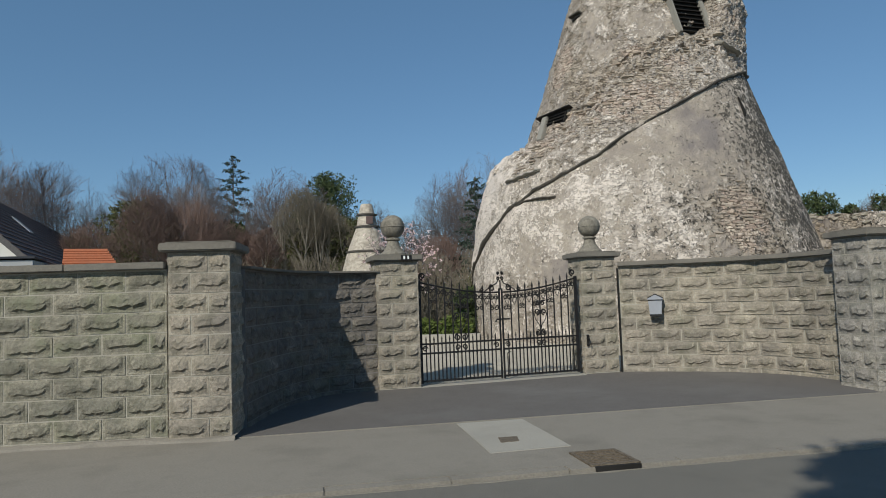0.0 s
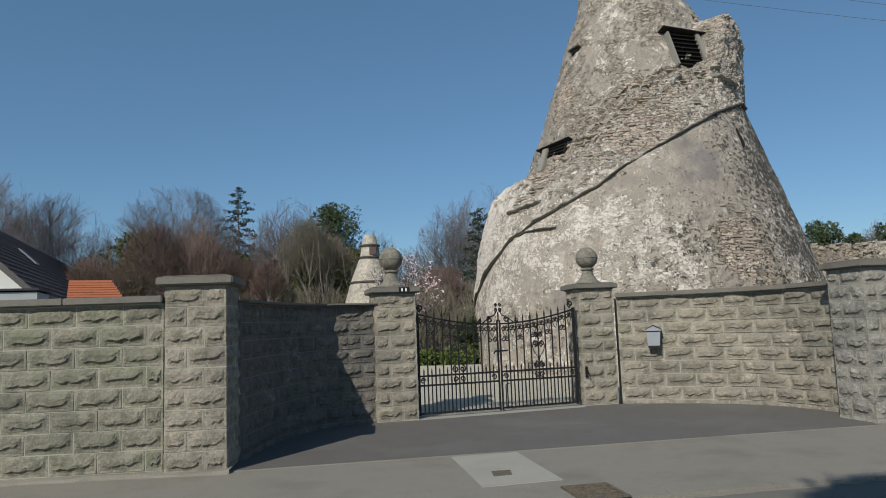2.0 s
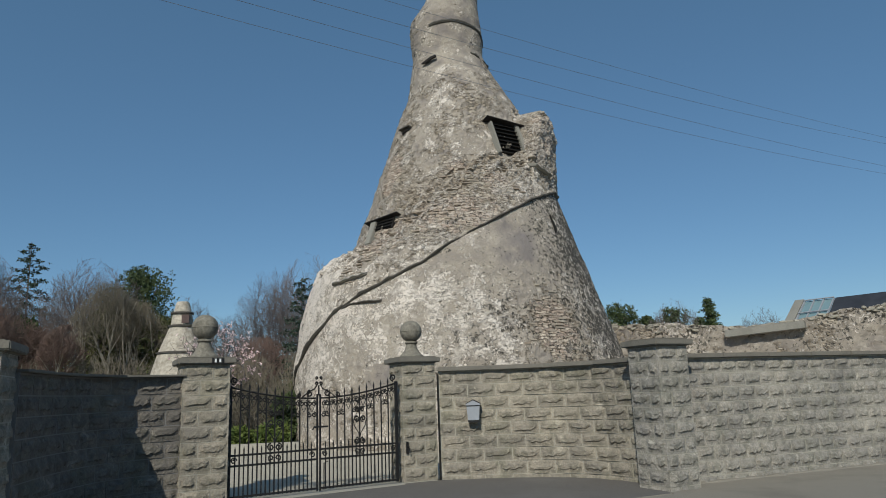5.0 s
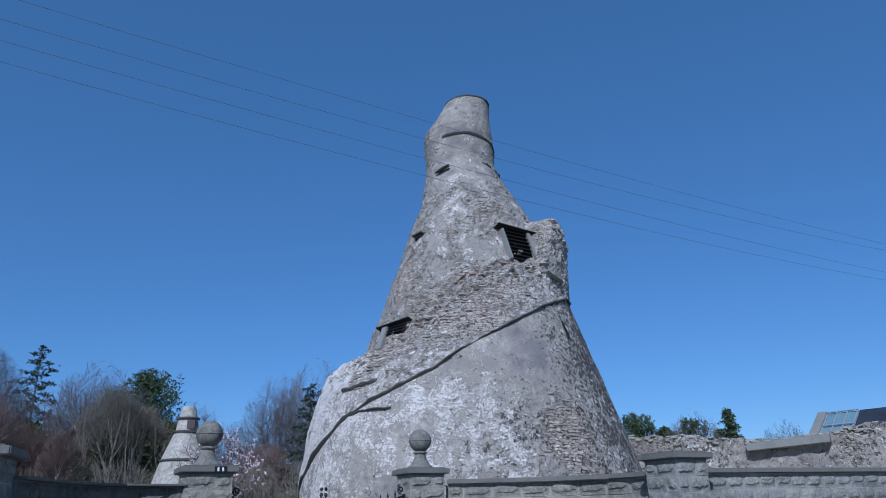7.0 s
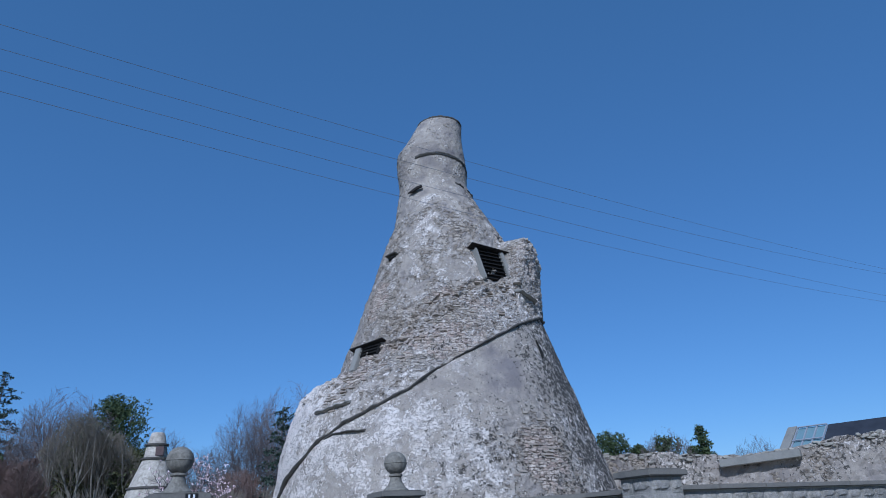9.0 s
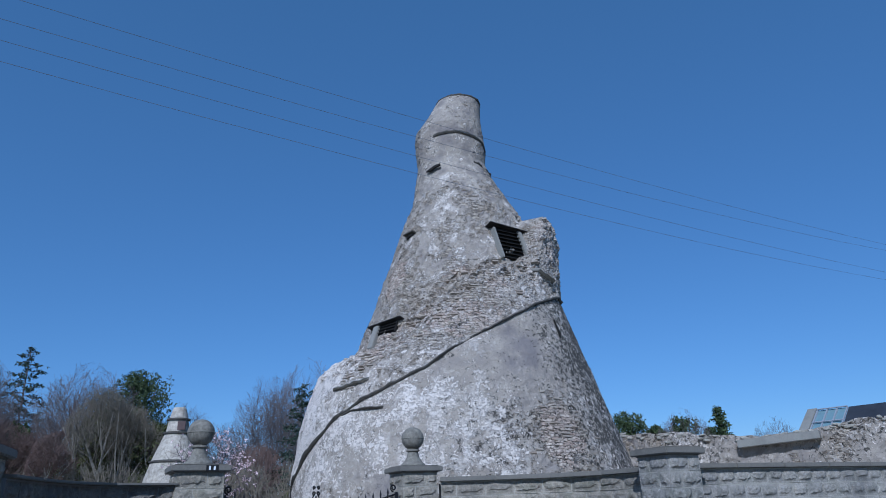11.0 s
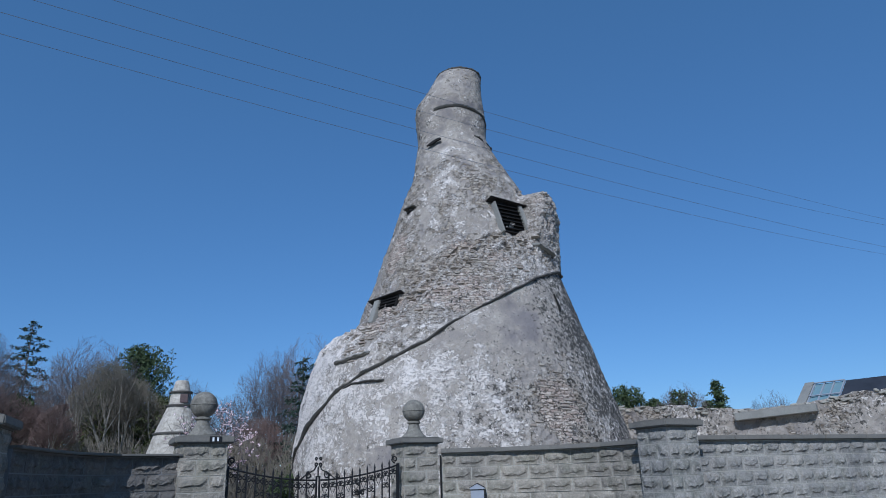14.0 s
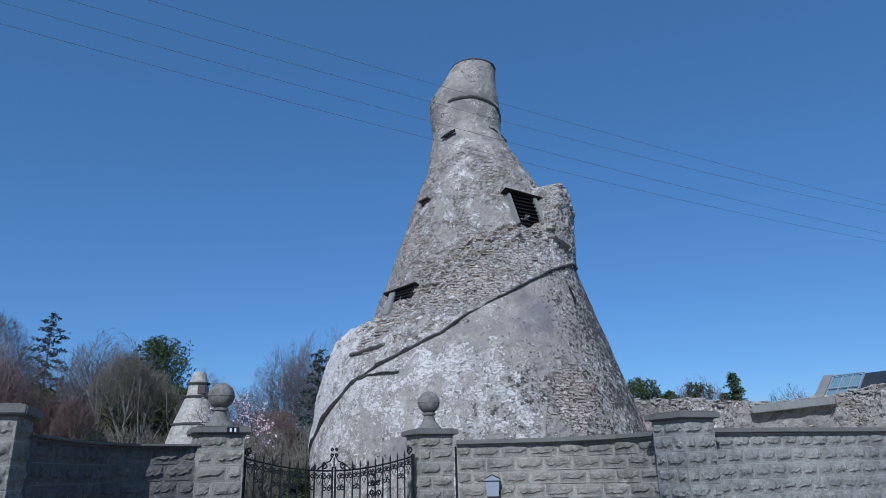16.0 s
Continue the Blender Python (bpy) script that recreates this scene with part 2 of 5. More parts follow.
M_GREYRENDER = plain("grey_render", (0.42, 0.43, 0.44), 0.9, 0.0, 0.06, 2.0)
M_TILE = rough_stuff("dark_roof_tile", (0.14, 0.094, 0.086), (0.088, 0.066, 0.063), (0.155, 0.112, 0.10), 0.6, 9.0)
M_VERGE = rough_stuff("grey_verge_mortar", (0.15, 0.14, 0.135), (0.10, 0.095, 0.09), (0.19, 0.18, 0.17), 1.0, 14.0)
M_ORANGE = rough_stuff("orange_clay_tile", (0.46, 0.16, 0.075), (0.34, 0.11, 0.055), (0.28, 0.12, 0.07), 0.8, 12.0)
M_SLATE = plain("dark_slate_roof", (0.045, 0.048, 0.058), 0.55, 0.0, 0.2, 3.0)
M_WOOD = plain("black_weathered_timber", (0.035, 0.030, 0.028), 0.85, 0.0, 0.3, 14.0)
# near-black colour stands in for the shade inside openings and gaps
M_HOLE = plain("near_black_recess_shade", (0.02, 0.018, 0.016), 0.95, 0.0, 0.2, 5.0)
M_BOX = plain("pale_grey_enamel", (0.33, 0.345, 0.375), 0.45, 0.1, 0.05, 10.0)
M_WHITE = plain("white_paint", (0.8, 0.8, 0.78), 0.5, 0.0, 0.03, 5.0)
M_CABLE = plain("cable_sheath", (0.15, 0.17, 0.20), 0.6, 0.0, 0.1, 3.0)
M_BARK = rough_stuff("grey_brown_bark", (0.16, 0.135, 0.125), (0.105, 0.09, 0.085), (0.17, 0.15, 0.14), 0.8, 20.0)
M_TWIG = rough_stuff("grey_purple_twigs", (0.185, 0.155, 0.148), (0.125, 0.105, 0.10), (0.20, 0.17, 0.155), 0.5, 12.0)
M_PALEBARK = rough_stuff("pale_bark", (0.33, 0.30, 0.25), (0.22, 0.20, 0.16), (0.15, 0.135, 0.11), 0.8, 14.0)
M_REDTWIG = rough_stuff("red_brown_twigs", (0.185, 0.122, 0.10), (0.135, 0.092, 0.076), (0.18, 0.14, 0.115), 0.6, 9.0)
M_TANTWIG = rough_stuff("tan_twigs", (0.21, 0.18, 0.135), (0.15, 0.13, 0.10), (0.12, 0.105, 0.08), 0.6, 9.0)
M_PINE = leafy("dark_evergreen", (0.034, 0.054, 0.024), (0.095, 0.120, 0.046))
M_FIR = leafy("blue_green_needles", (0.032, 0.050, 0.040), (0.065, 0.090, 0.062))
M_SHRUB = leafy("fresh_green_leaves", (0.060, 0.095, 0.022), (0.14, 0.17, 0.045))
M_OLIVE = leafy("olive_leaves", (0.075, 0.085, 0.035), (0.13, 0.13, 0.055))
M_PETAL = leafy("pale_pink_petals", (0.72, 0.50, 0.52), (0.80, 0.68, 0.68), 0.6)


def glass_material(name="window_glass", tint=(0.55, 0.65, 0.68, 1), clear=0.35):
    m = Mat(name, 0.04, 0.0, 0.5)
    m.bsdf.inputs["Base Color"].default_value = tint
    m.bsdf.inputs["Transmission Weight"].default_value = clear
    return m.m


M_GLASS = glass_material()
M_ROOFGLASS = glass_material("dark_roof_glass", (0.20, 0.30, 0.33, 1), 0.1)

# ---- building helpers ----


def mesh_of(name, bm, material, smooth=False):
    me = bpy.data.meshes.new(name)
    bm.to_mesh(me)
    bm.free()
    me.materials.append(material)
    if smooth:
        me.polygons.foreach_set("use_smooth", [True] * len(me.polygons))
    return me


def thing(name, label, category, at=None, group=""):
    ob = new(name)
    ob.empty_display_size = 0.1
    if at is not None:
        ob.matrix_world = at
    return tagged(ob, label, category, group)


def part(name, bm, material, parent, label="", smooth=False, at=None):
    ob = new(name, mesh_of(name, bm, material, smooth))
    ob.parent = parent
    if at is not None:
        ob.matrix_basis = at
    return tagged(ob, label)


def piece(name, me, parent, at):
    ob = new(name, me)
    ob.parent = parent
    ob.matrix_basis = at
    return ob


def box(bm, x0, y0, z0, x1, y1, z1, m=None, bevel=0.0):
    made = bmesh.ops.create_cube(bm, size=1.0)["verts"]
    for v in made:
        v.co = Vector((x0 + (v.co.x + 0.5) * (x1 - x0), y0 + (v.co.y + 0.5) * (y1 - y0), z0 + (v.co.z + 0.5) * (z1 - z0)))
    if bevel:
        edges = list({e for v in made for e in v.link_edges})
        made = [v for v in bmesh.ops.bevel(bm, geom=edges, offset=bevel, segments=2, affect='EDGES')["verts"]]
    if m is not None:
        bmesh.ops.transform(bm, matrix=m, verts=list({v for v in made}))
    return bm


def tube(bm, pts, radii, sides=6, closed_ends=True):
    """A tube through pts with a radius each."""
    pts = [Vector(p) for p in pts]
    if isinstance(radii, (int, float)):
        radii = [radii] * len(pts)
    rings = []
    up = Vector((0.13, 0.31, 0.94))
    for i, p in enumerate(pts):
        d = (pts[min(i + 1, len(pts) - 1)] - pts[max(i - 1, 0)])
        d = d.normalized() if d.length > 1e-9 else Vector((0, 0, 1))
        side = d.cross(up)
        if side.length < 0.05:
            side = d.cross(Vector((1, 0, 0)))
        side.normalize()
        other = d.cross(side)
        rings.append([bm.verts.new(p + radii[i] * (math.cos(a) * side + math.sin(a) * other))
                      for a in (2 * math.pi * k / sides for k in range(sides))])
    for r0, r1 in zip(rings, rings[1:]):
        for k in range(sides):
            bm.faces.new((r0[k], r0[(k + 1) % sides], r1[(k + 1) % sides], r1[k]))
    if closed_ends and sides > 2:
        bm.faces.new(rings[0][::-1])
        bm.faces.new(rings[-1])


def lathe(bm, profile, sides=28, centre=(0, 0)):
    rings = []
    for r, z in profile:
        rings.append([bm.verts.new((centre[0] + r * math.cos(2 * math.pi * k / sides), centre[1] + r * math.sin(2 * math.pi * k / sides), z)) for k in range(sides)])
    for r0, r1 in zip(rings, rings[1:]):
        for k in range(sides):
            bm.faces.new((r0[k], r0[(k + 1) % sides], r1[(k + 1) % sides], r1[k]))
    bm.faces.new(rings[0][::-1])
    bm.faces.new(rings[-1])


def prism(bm, ring, z0, z1):
    """An upright prism over a closed ring of (x, y), anticlockwise from above."""
    lo = [bm.verts.new((x, y, z0)) for x, y in ring]
    hi = [bm.verts.new((x, y, z1)) for x, y in ring]
    n = len(ring)
    for k in range(n):
        bm.faces.new((lo[k], lo[(k + 1) % n], hi[(k + 1) % n], hi[k]))
    bm.faces.new(lo[::-1])
    bm.faces.new(hi)


def resample(pts, step):
    """A smooth curve through pts (Catmull-Rom), cut into even steps."""
    p = [Vector((*q, 0)) for q in pts]
    if len(p) > 2:
        p = [2 * p[0] - p[1]] + p + [2 * p[-1] - p[-2]]
        fine = []
        for a, b, c, d in zip(p, p[1:], p[2:], p[3:]):
            for k in range(24):
                t = k / 24
                fine.append(0.5 * ((2 * b) + (c - a) * t + (2 * a - 5 * b + 4 * c - d) * t * t + (3 * b - a - 3 * c + d) * t ** 3))
        fine.append(p[-2])
    else:
        fine = [p[0].lerp(p[1], k / 40) for k in range(41)]
    run = [0.0]
    for a, b in zip(fine, fine[1:]):
        run.append(run[-1] + (b - a).length)
    n = max(1, round(run[-1] / step))
    out = []
    for i in range(n + 1):
        s = run[-1] * i / n
        j = max(k for k in range(len(run)) if run[k] <= s + 1e-9)
        j = min(j, len(fine) - 2)
        out.append(fine[j].lerp(fine[j + 1], (s - run[j]) / (run[j + 1] - run[j])))
    return out


def offset(line, d):
    """The line moved d to the left of its way."""
    out = []
    for i, p in enumerate(line):
        w = (line[min(i + 1, len(line) - 1)] - line[max(i - 1, 0)]).normalized()
        out.append(p + Vector((-w.y, w.x, 0)) * d)
    return out


# rock-faced blocks: a flat drafted margin round a split face that leans out to a jagged lip
COURSE, LENGTH = 0.205, 0.455
BLOCKS = {}


def rock_block(width, seed, finish=""):
    rnd = random.Random(seed)
    h, w, mg = COURSE - 0.012, width - 0.012, 0.022
    nu = 12 if width > 0.3 else 7
    us = [0.0, mg] + [mg + (w - 2 * mg) * k / nu for k in range(1, nu)] + [w - mg, w]
    lip = 0.36 + rnd.uniform(-0.05, 0.08)
    vs = [0.0, mg, h * (lip - 0.09), h * lip, h * (lip + 0.14), h * (lip + 0.32), h - mg, h]
    out = [0.0, 0.0, 0.005, 0.027, 0.027, 0.024, 0.004, 0.0]
    swells = []
    for v in vs:
        raw = [rnd.uniform(0.55, 1.3) for u in us]
        swells.append([(raw[max(i - 1, 0)] + 2 * raw[i] + raw[min(i + 1, len(us) - 1)]) / 4 for i in range(len(us))])
    ragged = [rnd.uniform(-0.011, 0.010) for u in us]
    bm = bmesh.new()
    grid = []
    for i, u in enumerate(us):
        col = []
        for j, v in enumerate(vs):
            edge = i in (0, 1, len(us) - 2, len(us) - 1)
            y = 0.0 if edge else -out[j] * swells[j][i]
            if i in (2, len(us) - 3):
                y *= rnd.uniform(0.5, 0.9)
            du = 0 if i < 2 or i > len(us) - 3 or j < 2 or j > len(vs) - 3 else rnd.uniform(-0.012, 0.012)
            dv = 0 if edge or j < 2 or j > len(vs) - 3 else ragged[i] + rnd.uniform(-0.004, 0.004)
            if 2 <= j <= len(vs) - 4 and not edge:
                dv += h * 0.30 * max(0.0, (u / w - 0.70) / 0.30)
            col.append(bm.verts.new((u + du, y, v + dv)))
        grid.append(col)
    for i in range(len(us) - 1):
        for j in range(len(vs) - 1):
            f = bm.faces.new((grid[i][j], grid[i + 1][j], grid[i + 1][j + 1], grid[i][j + 1]))
            f.material_index = 1 if i in (0, len(us) - 2) or j in (0, len(vs) - 2) else 0
    rim = [grid[i][0] for i in range(len(us))] + [grid[-1][j] for j in range(1, len(vs))] + [grid[i][-1] for i in range(len(us) - 2, -1, -1)] + [grid[0][j] for j in range(len(vs) - 2, 0, -1)]
    back = [bm.verts.new((v.co.x, 0.03, v.co.z)) for v in rim]
    for k in range(len(rim)):
        n = (k + 1) % len(rim)
        bm.faces.new((rim[n], rim[k], back[k], back[n]))
    body, margin = {"dark": (M_SHADEBLOCK, M_SHADEBLOCK), "pale": (M_PALEBLOCK, M_PALEDRAFT), "mossy": (M_MOSSBLOCK, M_MOSSDRAFT)}.get(finish, (M_BLOCK, M_DRAFT))
    me = mesh_of("block", bm, body)
    me.materials.append(margin)
    return me


def block_mesh(width, rnd, finish=""):
    key = (0 if width > 0.27 else 1, finish)
    nominal = (LENGTH, LENGTH / 2)[key[0]]
    if key not in BLOCKS:
        BLOCKS[key] = [rock_block(nominal, 40 * key[0] + s, finish) for s in range(10)]
    return rnd.choice(BLOCKS[key]), nominal


def lay(line, z_top, z_bot, parent, rnd, shift=0.0, finish="", length=LENGTH):
    """Courses of blocks on the right-hand face of a line, hung down from z_top."""
    run = [0.0]
    for a, b in zip(line, line[1:]):
        run.append(run[-1] + (b - a).length)

    def at(s):
        j = max(k for k in range(len(run) - 1) if run[k] <= s + 1e-9)
        return line[j].lerp(line[j + 1], (s - run[j]) / (run[j + 1] - run[j]))
    z, row = z_top - COURSE, 0
    while z > z_bot - COURSE * 0.85:
        s = -shift if row % 2 == 0 else -shift - length / 2
        while s < run[-1] - 0.05:
            s0, s1 = max(s, 0.0), min(s + length, run[-1])
            if s1 - s0 > 0.06:
                a, b = at(s0), at(s1)
                me, nominal = block_mesh(s1 - s0, rnd, finish)
                d = b - a
                m = Matrix.Translation((a.x, a.y, z + 0.007)) @ Matrix.Rotation(math.atan2(d.y, d.x), 4, 'Z') @ Matrix.Translation((0.007, rnd.uniform(-0.004, 0.004), 0))
                m = m @ Matrix.Diagonal((d.length / nominal, rnd.uniform(0.8, 1.15), 1, 1))
                piece("block", me, parent, m)
            s += length
        z -= COURSE
        row += 1


def wall_with_blocks(name, label, pts, height, coping_top, rnd, shift=0.0, thick=0.24, finish="", overhang=0.078, length=LENGTH):
    """A block wall whose seen face is on the right of the way from pts[0] to pts[-1]."""
    fine = resample(pts, 0.15)
    bm = bmesh.new()
    face, back = offset(fine, 0.004), offset(fine, thick)
    prism(bm, [(p.x, p.y) for p in face] + [(p.x, p.y) for p in reversed(back)], -0.12, height + 0.0135)
    wall = tagged(new(name, mesh_of(name, bm, M_SHADEMORTAR if finish == "dark" else M_MORTAR)), label, "wall", kind="structure")
    # coping stones, butted with thin joints
    cline = resample(pts, 0.9)
    for a, b in zip(cline, cline[1:]):
        bm = bmesh.new()
        d = (b - a)
        box(bm, 0.002, -overhang, 0.014, d.length - 0.002, thick + 0.05, coping_top - height, bevel=0.008)
        ob = part("coping_stone", bm, M_COPING, wall, at=Matrix.Translation((a.x, a.y, height + rnd.uniform(0, 0.004))) @ Matrix.Rotation(math.atan2(d.y, d.x), 4, 'Z'))
    lay(fine, height, 0.0, wall, rnd, shift, finish, length)
    return wall

# ---- ground ----


def sheet(name, label, category, ring, z, material, thick=0.15):
    bm = bmesh.new()
    prism(bm, ring, z - thick, z)
    return tagged(new(name, mesh_of(name, bm, material)), label, category, kind="structure")


# kerb line and its two neighbours run along the road, 10.8 degrees off the x axis
def along(x, y0, slope=0.19):
    return (x, y0 + slope * x)


sheet("ground", "rough grass and earth round the gardens", "ground",
      [(-900, -900), (900, -900), (900, 1200), (-900, 1200)], -0.13, M_EARTH, 0.5)
sheet("road", "grey asphalt road with worn surface", "road",
      [along(-60, -3.2), along(60, -3.2), along(60, 5.095), along(-60, 5.095)], -0.035, M_ROAD, 0.05)
sheet("pavement", "grey concrete footpath beside the road", "footpath",
      [along(-60, 5.232), along(60, 5.232), along(60, 7.27), (5.2, 8.75), (5.2, 8.28), (-2.1, 6.93), (-2.75, 6.9), (-60, 1.0)], 0.0, M_FOOTPATH, 0.12)
rnd = random.Random(5)
kerb = tagged(new("kerb"), "worn concrete kerb along the road edge", "kerb", kind="structure")
step = Vector((1, 0.19, 0)).normalized()
for k in range(-9, 14):
    a = Vector((0.0, 5.105, 0)) + step * (0.915 * k)
    bm = bmesh.new()
    box(bm, 0.001, 0.0, -0.12, 0.9145, 0.124, 0.0, bevel=0.006)
    part("kerb_stone", bm, M_FOOTPATH, kerb, at=Matrix.Translation((a.x, a.y, rnd.uniform(-0.004, 0.003))) @ Matrix.Rotation(math.atan2(step.y, step.x) + rnd.uniform(-0.004, 0.004), 4, 'Z'))
sheet("driveway", "dark asphalt driveway apron before the gate", "driveway",
      [(-2.14, 6.935), (0.6, 7.44), (2.6, 7.82), (5.16, 8.29), (5.5, 9.4), (5.2, 10.4), (4.4, 10.95), (2.9, 11.45), (2.2, 11.1), (-0.4, 10.15), (-1.0, 10.2), (-1.6, 9.9), (-2.1, 8.8), (-2.25, 7.5)], 0.004, M_DRIVE, 0.12)
rgrit = random.Random(8)
near_edge = [along(-8 + 0.12 * k, 5.088 - max(rgrit.gauss(0.006, 0.012), 0)) for k in range(150)]
sheet("gutter_grit", "pale grit washed along the foot of the kerb", "grit",
      near_edge + [along(10, 5.100), along(-8, 5.100)], -0.029, M_FOOTPATH, 0.03)
sheet("gate_sill", "pale concrete strip under the gate", "sill",
      [(-0.38, 10.14), (2.22, 10.98), (2.2, 11.3), (-0.4, 10.42)], 0.012, M_SLAB, 0.1)
sheet("yard", "pale gravel yard inside the gate", "gravel yard",
      [(-0.4, 10.42), (2.2, 11.3), (16, 12.6), (16, 30), (4, 26), (1.0, 19.2), (-6, 20.2), (-6, 12), (-2.4, 9.2), (-1.2, 10.5)], -0.004, M_GRAVEL, 0.1)
sheet("low_kerb_wall", "low pale rendered wall edging the gravel", "low wall",
      [(-6, 20.2), (1.0, 19.2), (1.02, 19.4), (-6, 20.42)], 0.24, M_SLAB, 0.4)

slab = tagged(new("utility_slab"), "pale concrete slab set into the footpath", "slab", kind="structure")
bm = bmesh.new()
prism(bm, [(0.34, 5.89), (1.05, 6.06), (0.78, 7.40), (0.08, 7.27)], -0.05, 0.006)
slab_top = part("slab_top", bm, M_SLAB, slab)
bm = bmesh.new()
prism(bm, [(0.46, 6.27), (0.63, 6.31), (0.63, 6.51), (0.45, 6.49)], 0.0, 0.010)
part("stopcock_cover", bm, M_CASTIRON, slab, "small dark iron cover plate")

grate = thing("road_gully", "rusty cast iron gully grating by the kerb", "drain grate")
gm = Matrix.Translation((1.07, 5.32, 0.006)) @ Matrix.Rotation(math.atan2(0.19, 1), 4, 'Z') @ Matrix.Diagonal((0.88, 1.05, 1, 1))
bm = bmesh.new()
for x0, y0, x1, y1 in ((0, 0, 0.46, 0.035), (0, 0.415, 0.46, 0.45), (0, 0.0355, 0.035, 0.4145), (0.425, 0.0355, 0.46, 0.4145)):
    box(bm, x0, y0, -0.03, x1, y1, 0.010, gm)
part("grate_frame", bm, M_CASTIRON, grate)
for k in range(8):
    bm = bmesh.new()
    box(bm, 0.036, 0.052 + 0.046 * k, -0.004, 0.424, 0.068 + 0.046 * k, 0.006, gm)
    part("grate_bar", bm, M_CASTIRON, grate)
bm = bmesh.new()
for k in range(5):
    box(bm, 0.08 + 0.07 * k, 0.036, -0.025, 0.090 + 0.07 * k, 0.414, 0.003, gm)
part("cross_bars", bm, M_CASTIRON, grate)
bm = bmesh.new()
box(bm, 0.03, 0.03, -0.05, 0.43, 0.42, -0.026, gm)
part("sump", bm, M_HOLE, grate)
bm = bmesh.new()
box(bm, 0.03, -0.028, -0.05, 0.45, -0.001, 0.001, gm)
part("kerb_inlet", bm, M_HOLE, grate, "dark slot at the kerb")

# ---- roadside walls and pillars ----
rnd = random.Random(11)
wall_with_blocks("wall_left", "rock-faced concrete block wall with flat coping, along the footpath",
                 [(-9.4, 6.18), (-2.77, 6.86)], 1.69, 1.775, rnd, 0.1, finish="mossy")
# the "dark" finish paints this wall's shade into blocks and mortar
wall_with_blocks("wall_return", "grey curved rock-faced block wall beside the driveway, shade put into its colour",
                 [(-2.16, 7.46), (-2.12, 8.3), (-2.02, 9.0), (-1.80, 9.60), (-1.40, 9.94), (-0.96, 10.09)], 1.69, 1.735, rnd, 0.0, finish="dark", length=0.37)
wall_c = wall_with_blocks("wall_curved", "curved rock-faced block wall with post box",
                 [(2.86, 11.255), (3.66, 11.04), (4.45, 10.72), (5.08, 10.12), (5.41, 9.22)], 1.70, 1.785, rnd, 0.2)
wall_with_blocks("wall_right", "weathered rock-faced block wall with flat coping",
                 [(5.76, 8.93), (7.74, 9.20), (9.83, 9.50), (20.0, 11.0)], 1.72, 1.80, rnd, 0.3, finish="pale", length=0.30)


def pillar(label, corner, way, size, cap_z, rnd, ball, plate=False, finish=""):
    """A square block pillar; corner: its front left foot, way: the direction of its front, degrees."""
    m = Matrix.Translation((*corner, 0)) @ Matrix.Rotation(radians(way), 4, 'Z')
    ob = thing("gate_pillar", label, "pillar", m, "pillars of the road wall")
    bm = bmesh.new()
    box(bm, 0.004, 0.004, -0.12, size - 0.004, size - 0.004, cap_z)
    part("core", bm, M_MORTAR, ob)
    z, row = cap_z - COURSE, 0
    while z > -0.17:
        for side in range(4):
            turn = Matrix.Translation(((0, 0, 0), (size, 0, 0), (size, size, 0), (0, size, 0))[side]) @ Matrix.Rotation(side * math.pi / 2, 4, 'Z')
            long_first = (row + side) % 2 == 0
            cut = size * (0.64 if long_first else 0.36)
            for s0, s1 in ((0.0, cut), (cut, size)):
                me, nominal = block_mesh(s1 - s0, rnd, finish)
                piece("block", me, ob, turn @ Matrix.Translation((s0 + 0.007, rnd.uniform(-0.003, 0.003), z + 0.007)) @ Matrix.Diagonal(((s1 - s0) / nominal, rnd.uniform(0.8, 1.1), 1, 1)))
        z -= COURSE
        row += 1
    bm = bmesh.new()
    box(bm, -0.072, -0.072, cap_z + 0.015, size + 0.072, size + 0.072, cap_z + 0.097, bevel=0.012)
    box(bm, -0.012, -0.012, cap_z, size + 0.012, size + 0.012, cap_z + 0.0145)
    box(bm, -0.02, -0.02, cap_z + 0.0975, size + 0.02, size + 0.02, cap_z + 0.112, bevel=0.006)
    part("cap", bm, M_COPING, ob, "flat weathered concrete cap")
    if ball:
        bm = bmesh.new()
        lathe(bm, [(0.20, cap_z + 0.113), (0.195, cap_z + 0.14), (0.15, cap_z + 0.18), (0.105, cap_z + 0.25), (0.085, cap_z + 0.33), (0.11, cap_z + 0.345), (0.11, cap_z + 0.365), (0.085, cap_z + 0.38)], 28, (size / 2, size / 2))
        part("finial_base", bm, M_BALL, ob, smooth=False)
        bm = bmesh.new()
        c, r = cap_z + 0.545, 0.182
        lathe(bm, [(r * math.sin(math.pi * k / 22), c - r * math.cos(math.pi * k / 22)) for k in range(1, 22)], 36, (size / 2, size / 2))
        lathe(bm, [(r + 0.003, c - 0.009), (r + 0.006, c - 0.004), (r + 0.006, c + 0.004), (r + 0.003, c + 0.009)], 36, (size / 2, size / 2))
        part("ball_finial", bm, M_BALL, ob, "lichened concrete ball", smooth=True)
    if plate:
        bm = bmesh.new()
        box(bm, size * 0.58, -0.080, cap_z + 0.019, size * 0.58 + 0.16, -0.0725, cap_z + 0.093)
        pl = part("number_plate", bm, M_IRON, ob, "small dark plate with two pale bars")
        bm = bmesh.new()
        for k in range(2):
            box(bm, size * 0.58 + 0.035 + 0.06 * k, -0.084, cap_z + 0.03, size * 0.58 + 0.06 + 0.06 * k, -0.0805, cap_z + 0.08, bevel=0.0)
        ob2 = part("plate_mark", bm, M_WHITE, pl)
    return ob


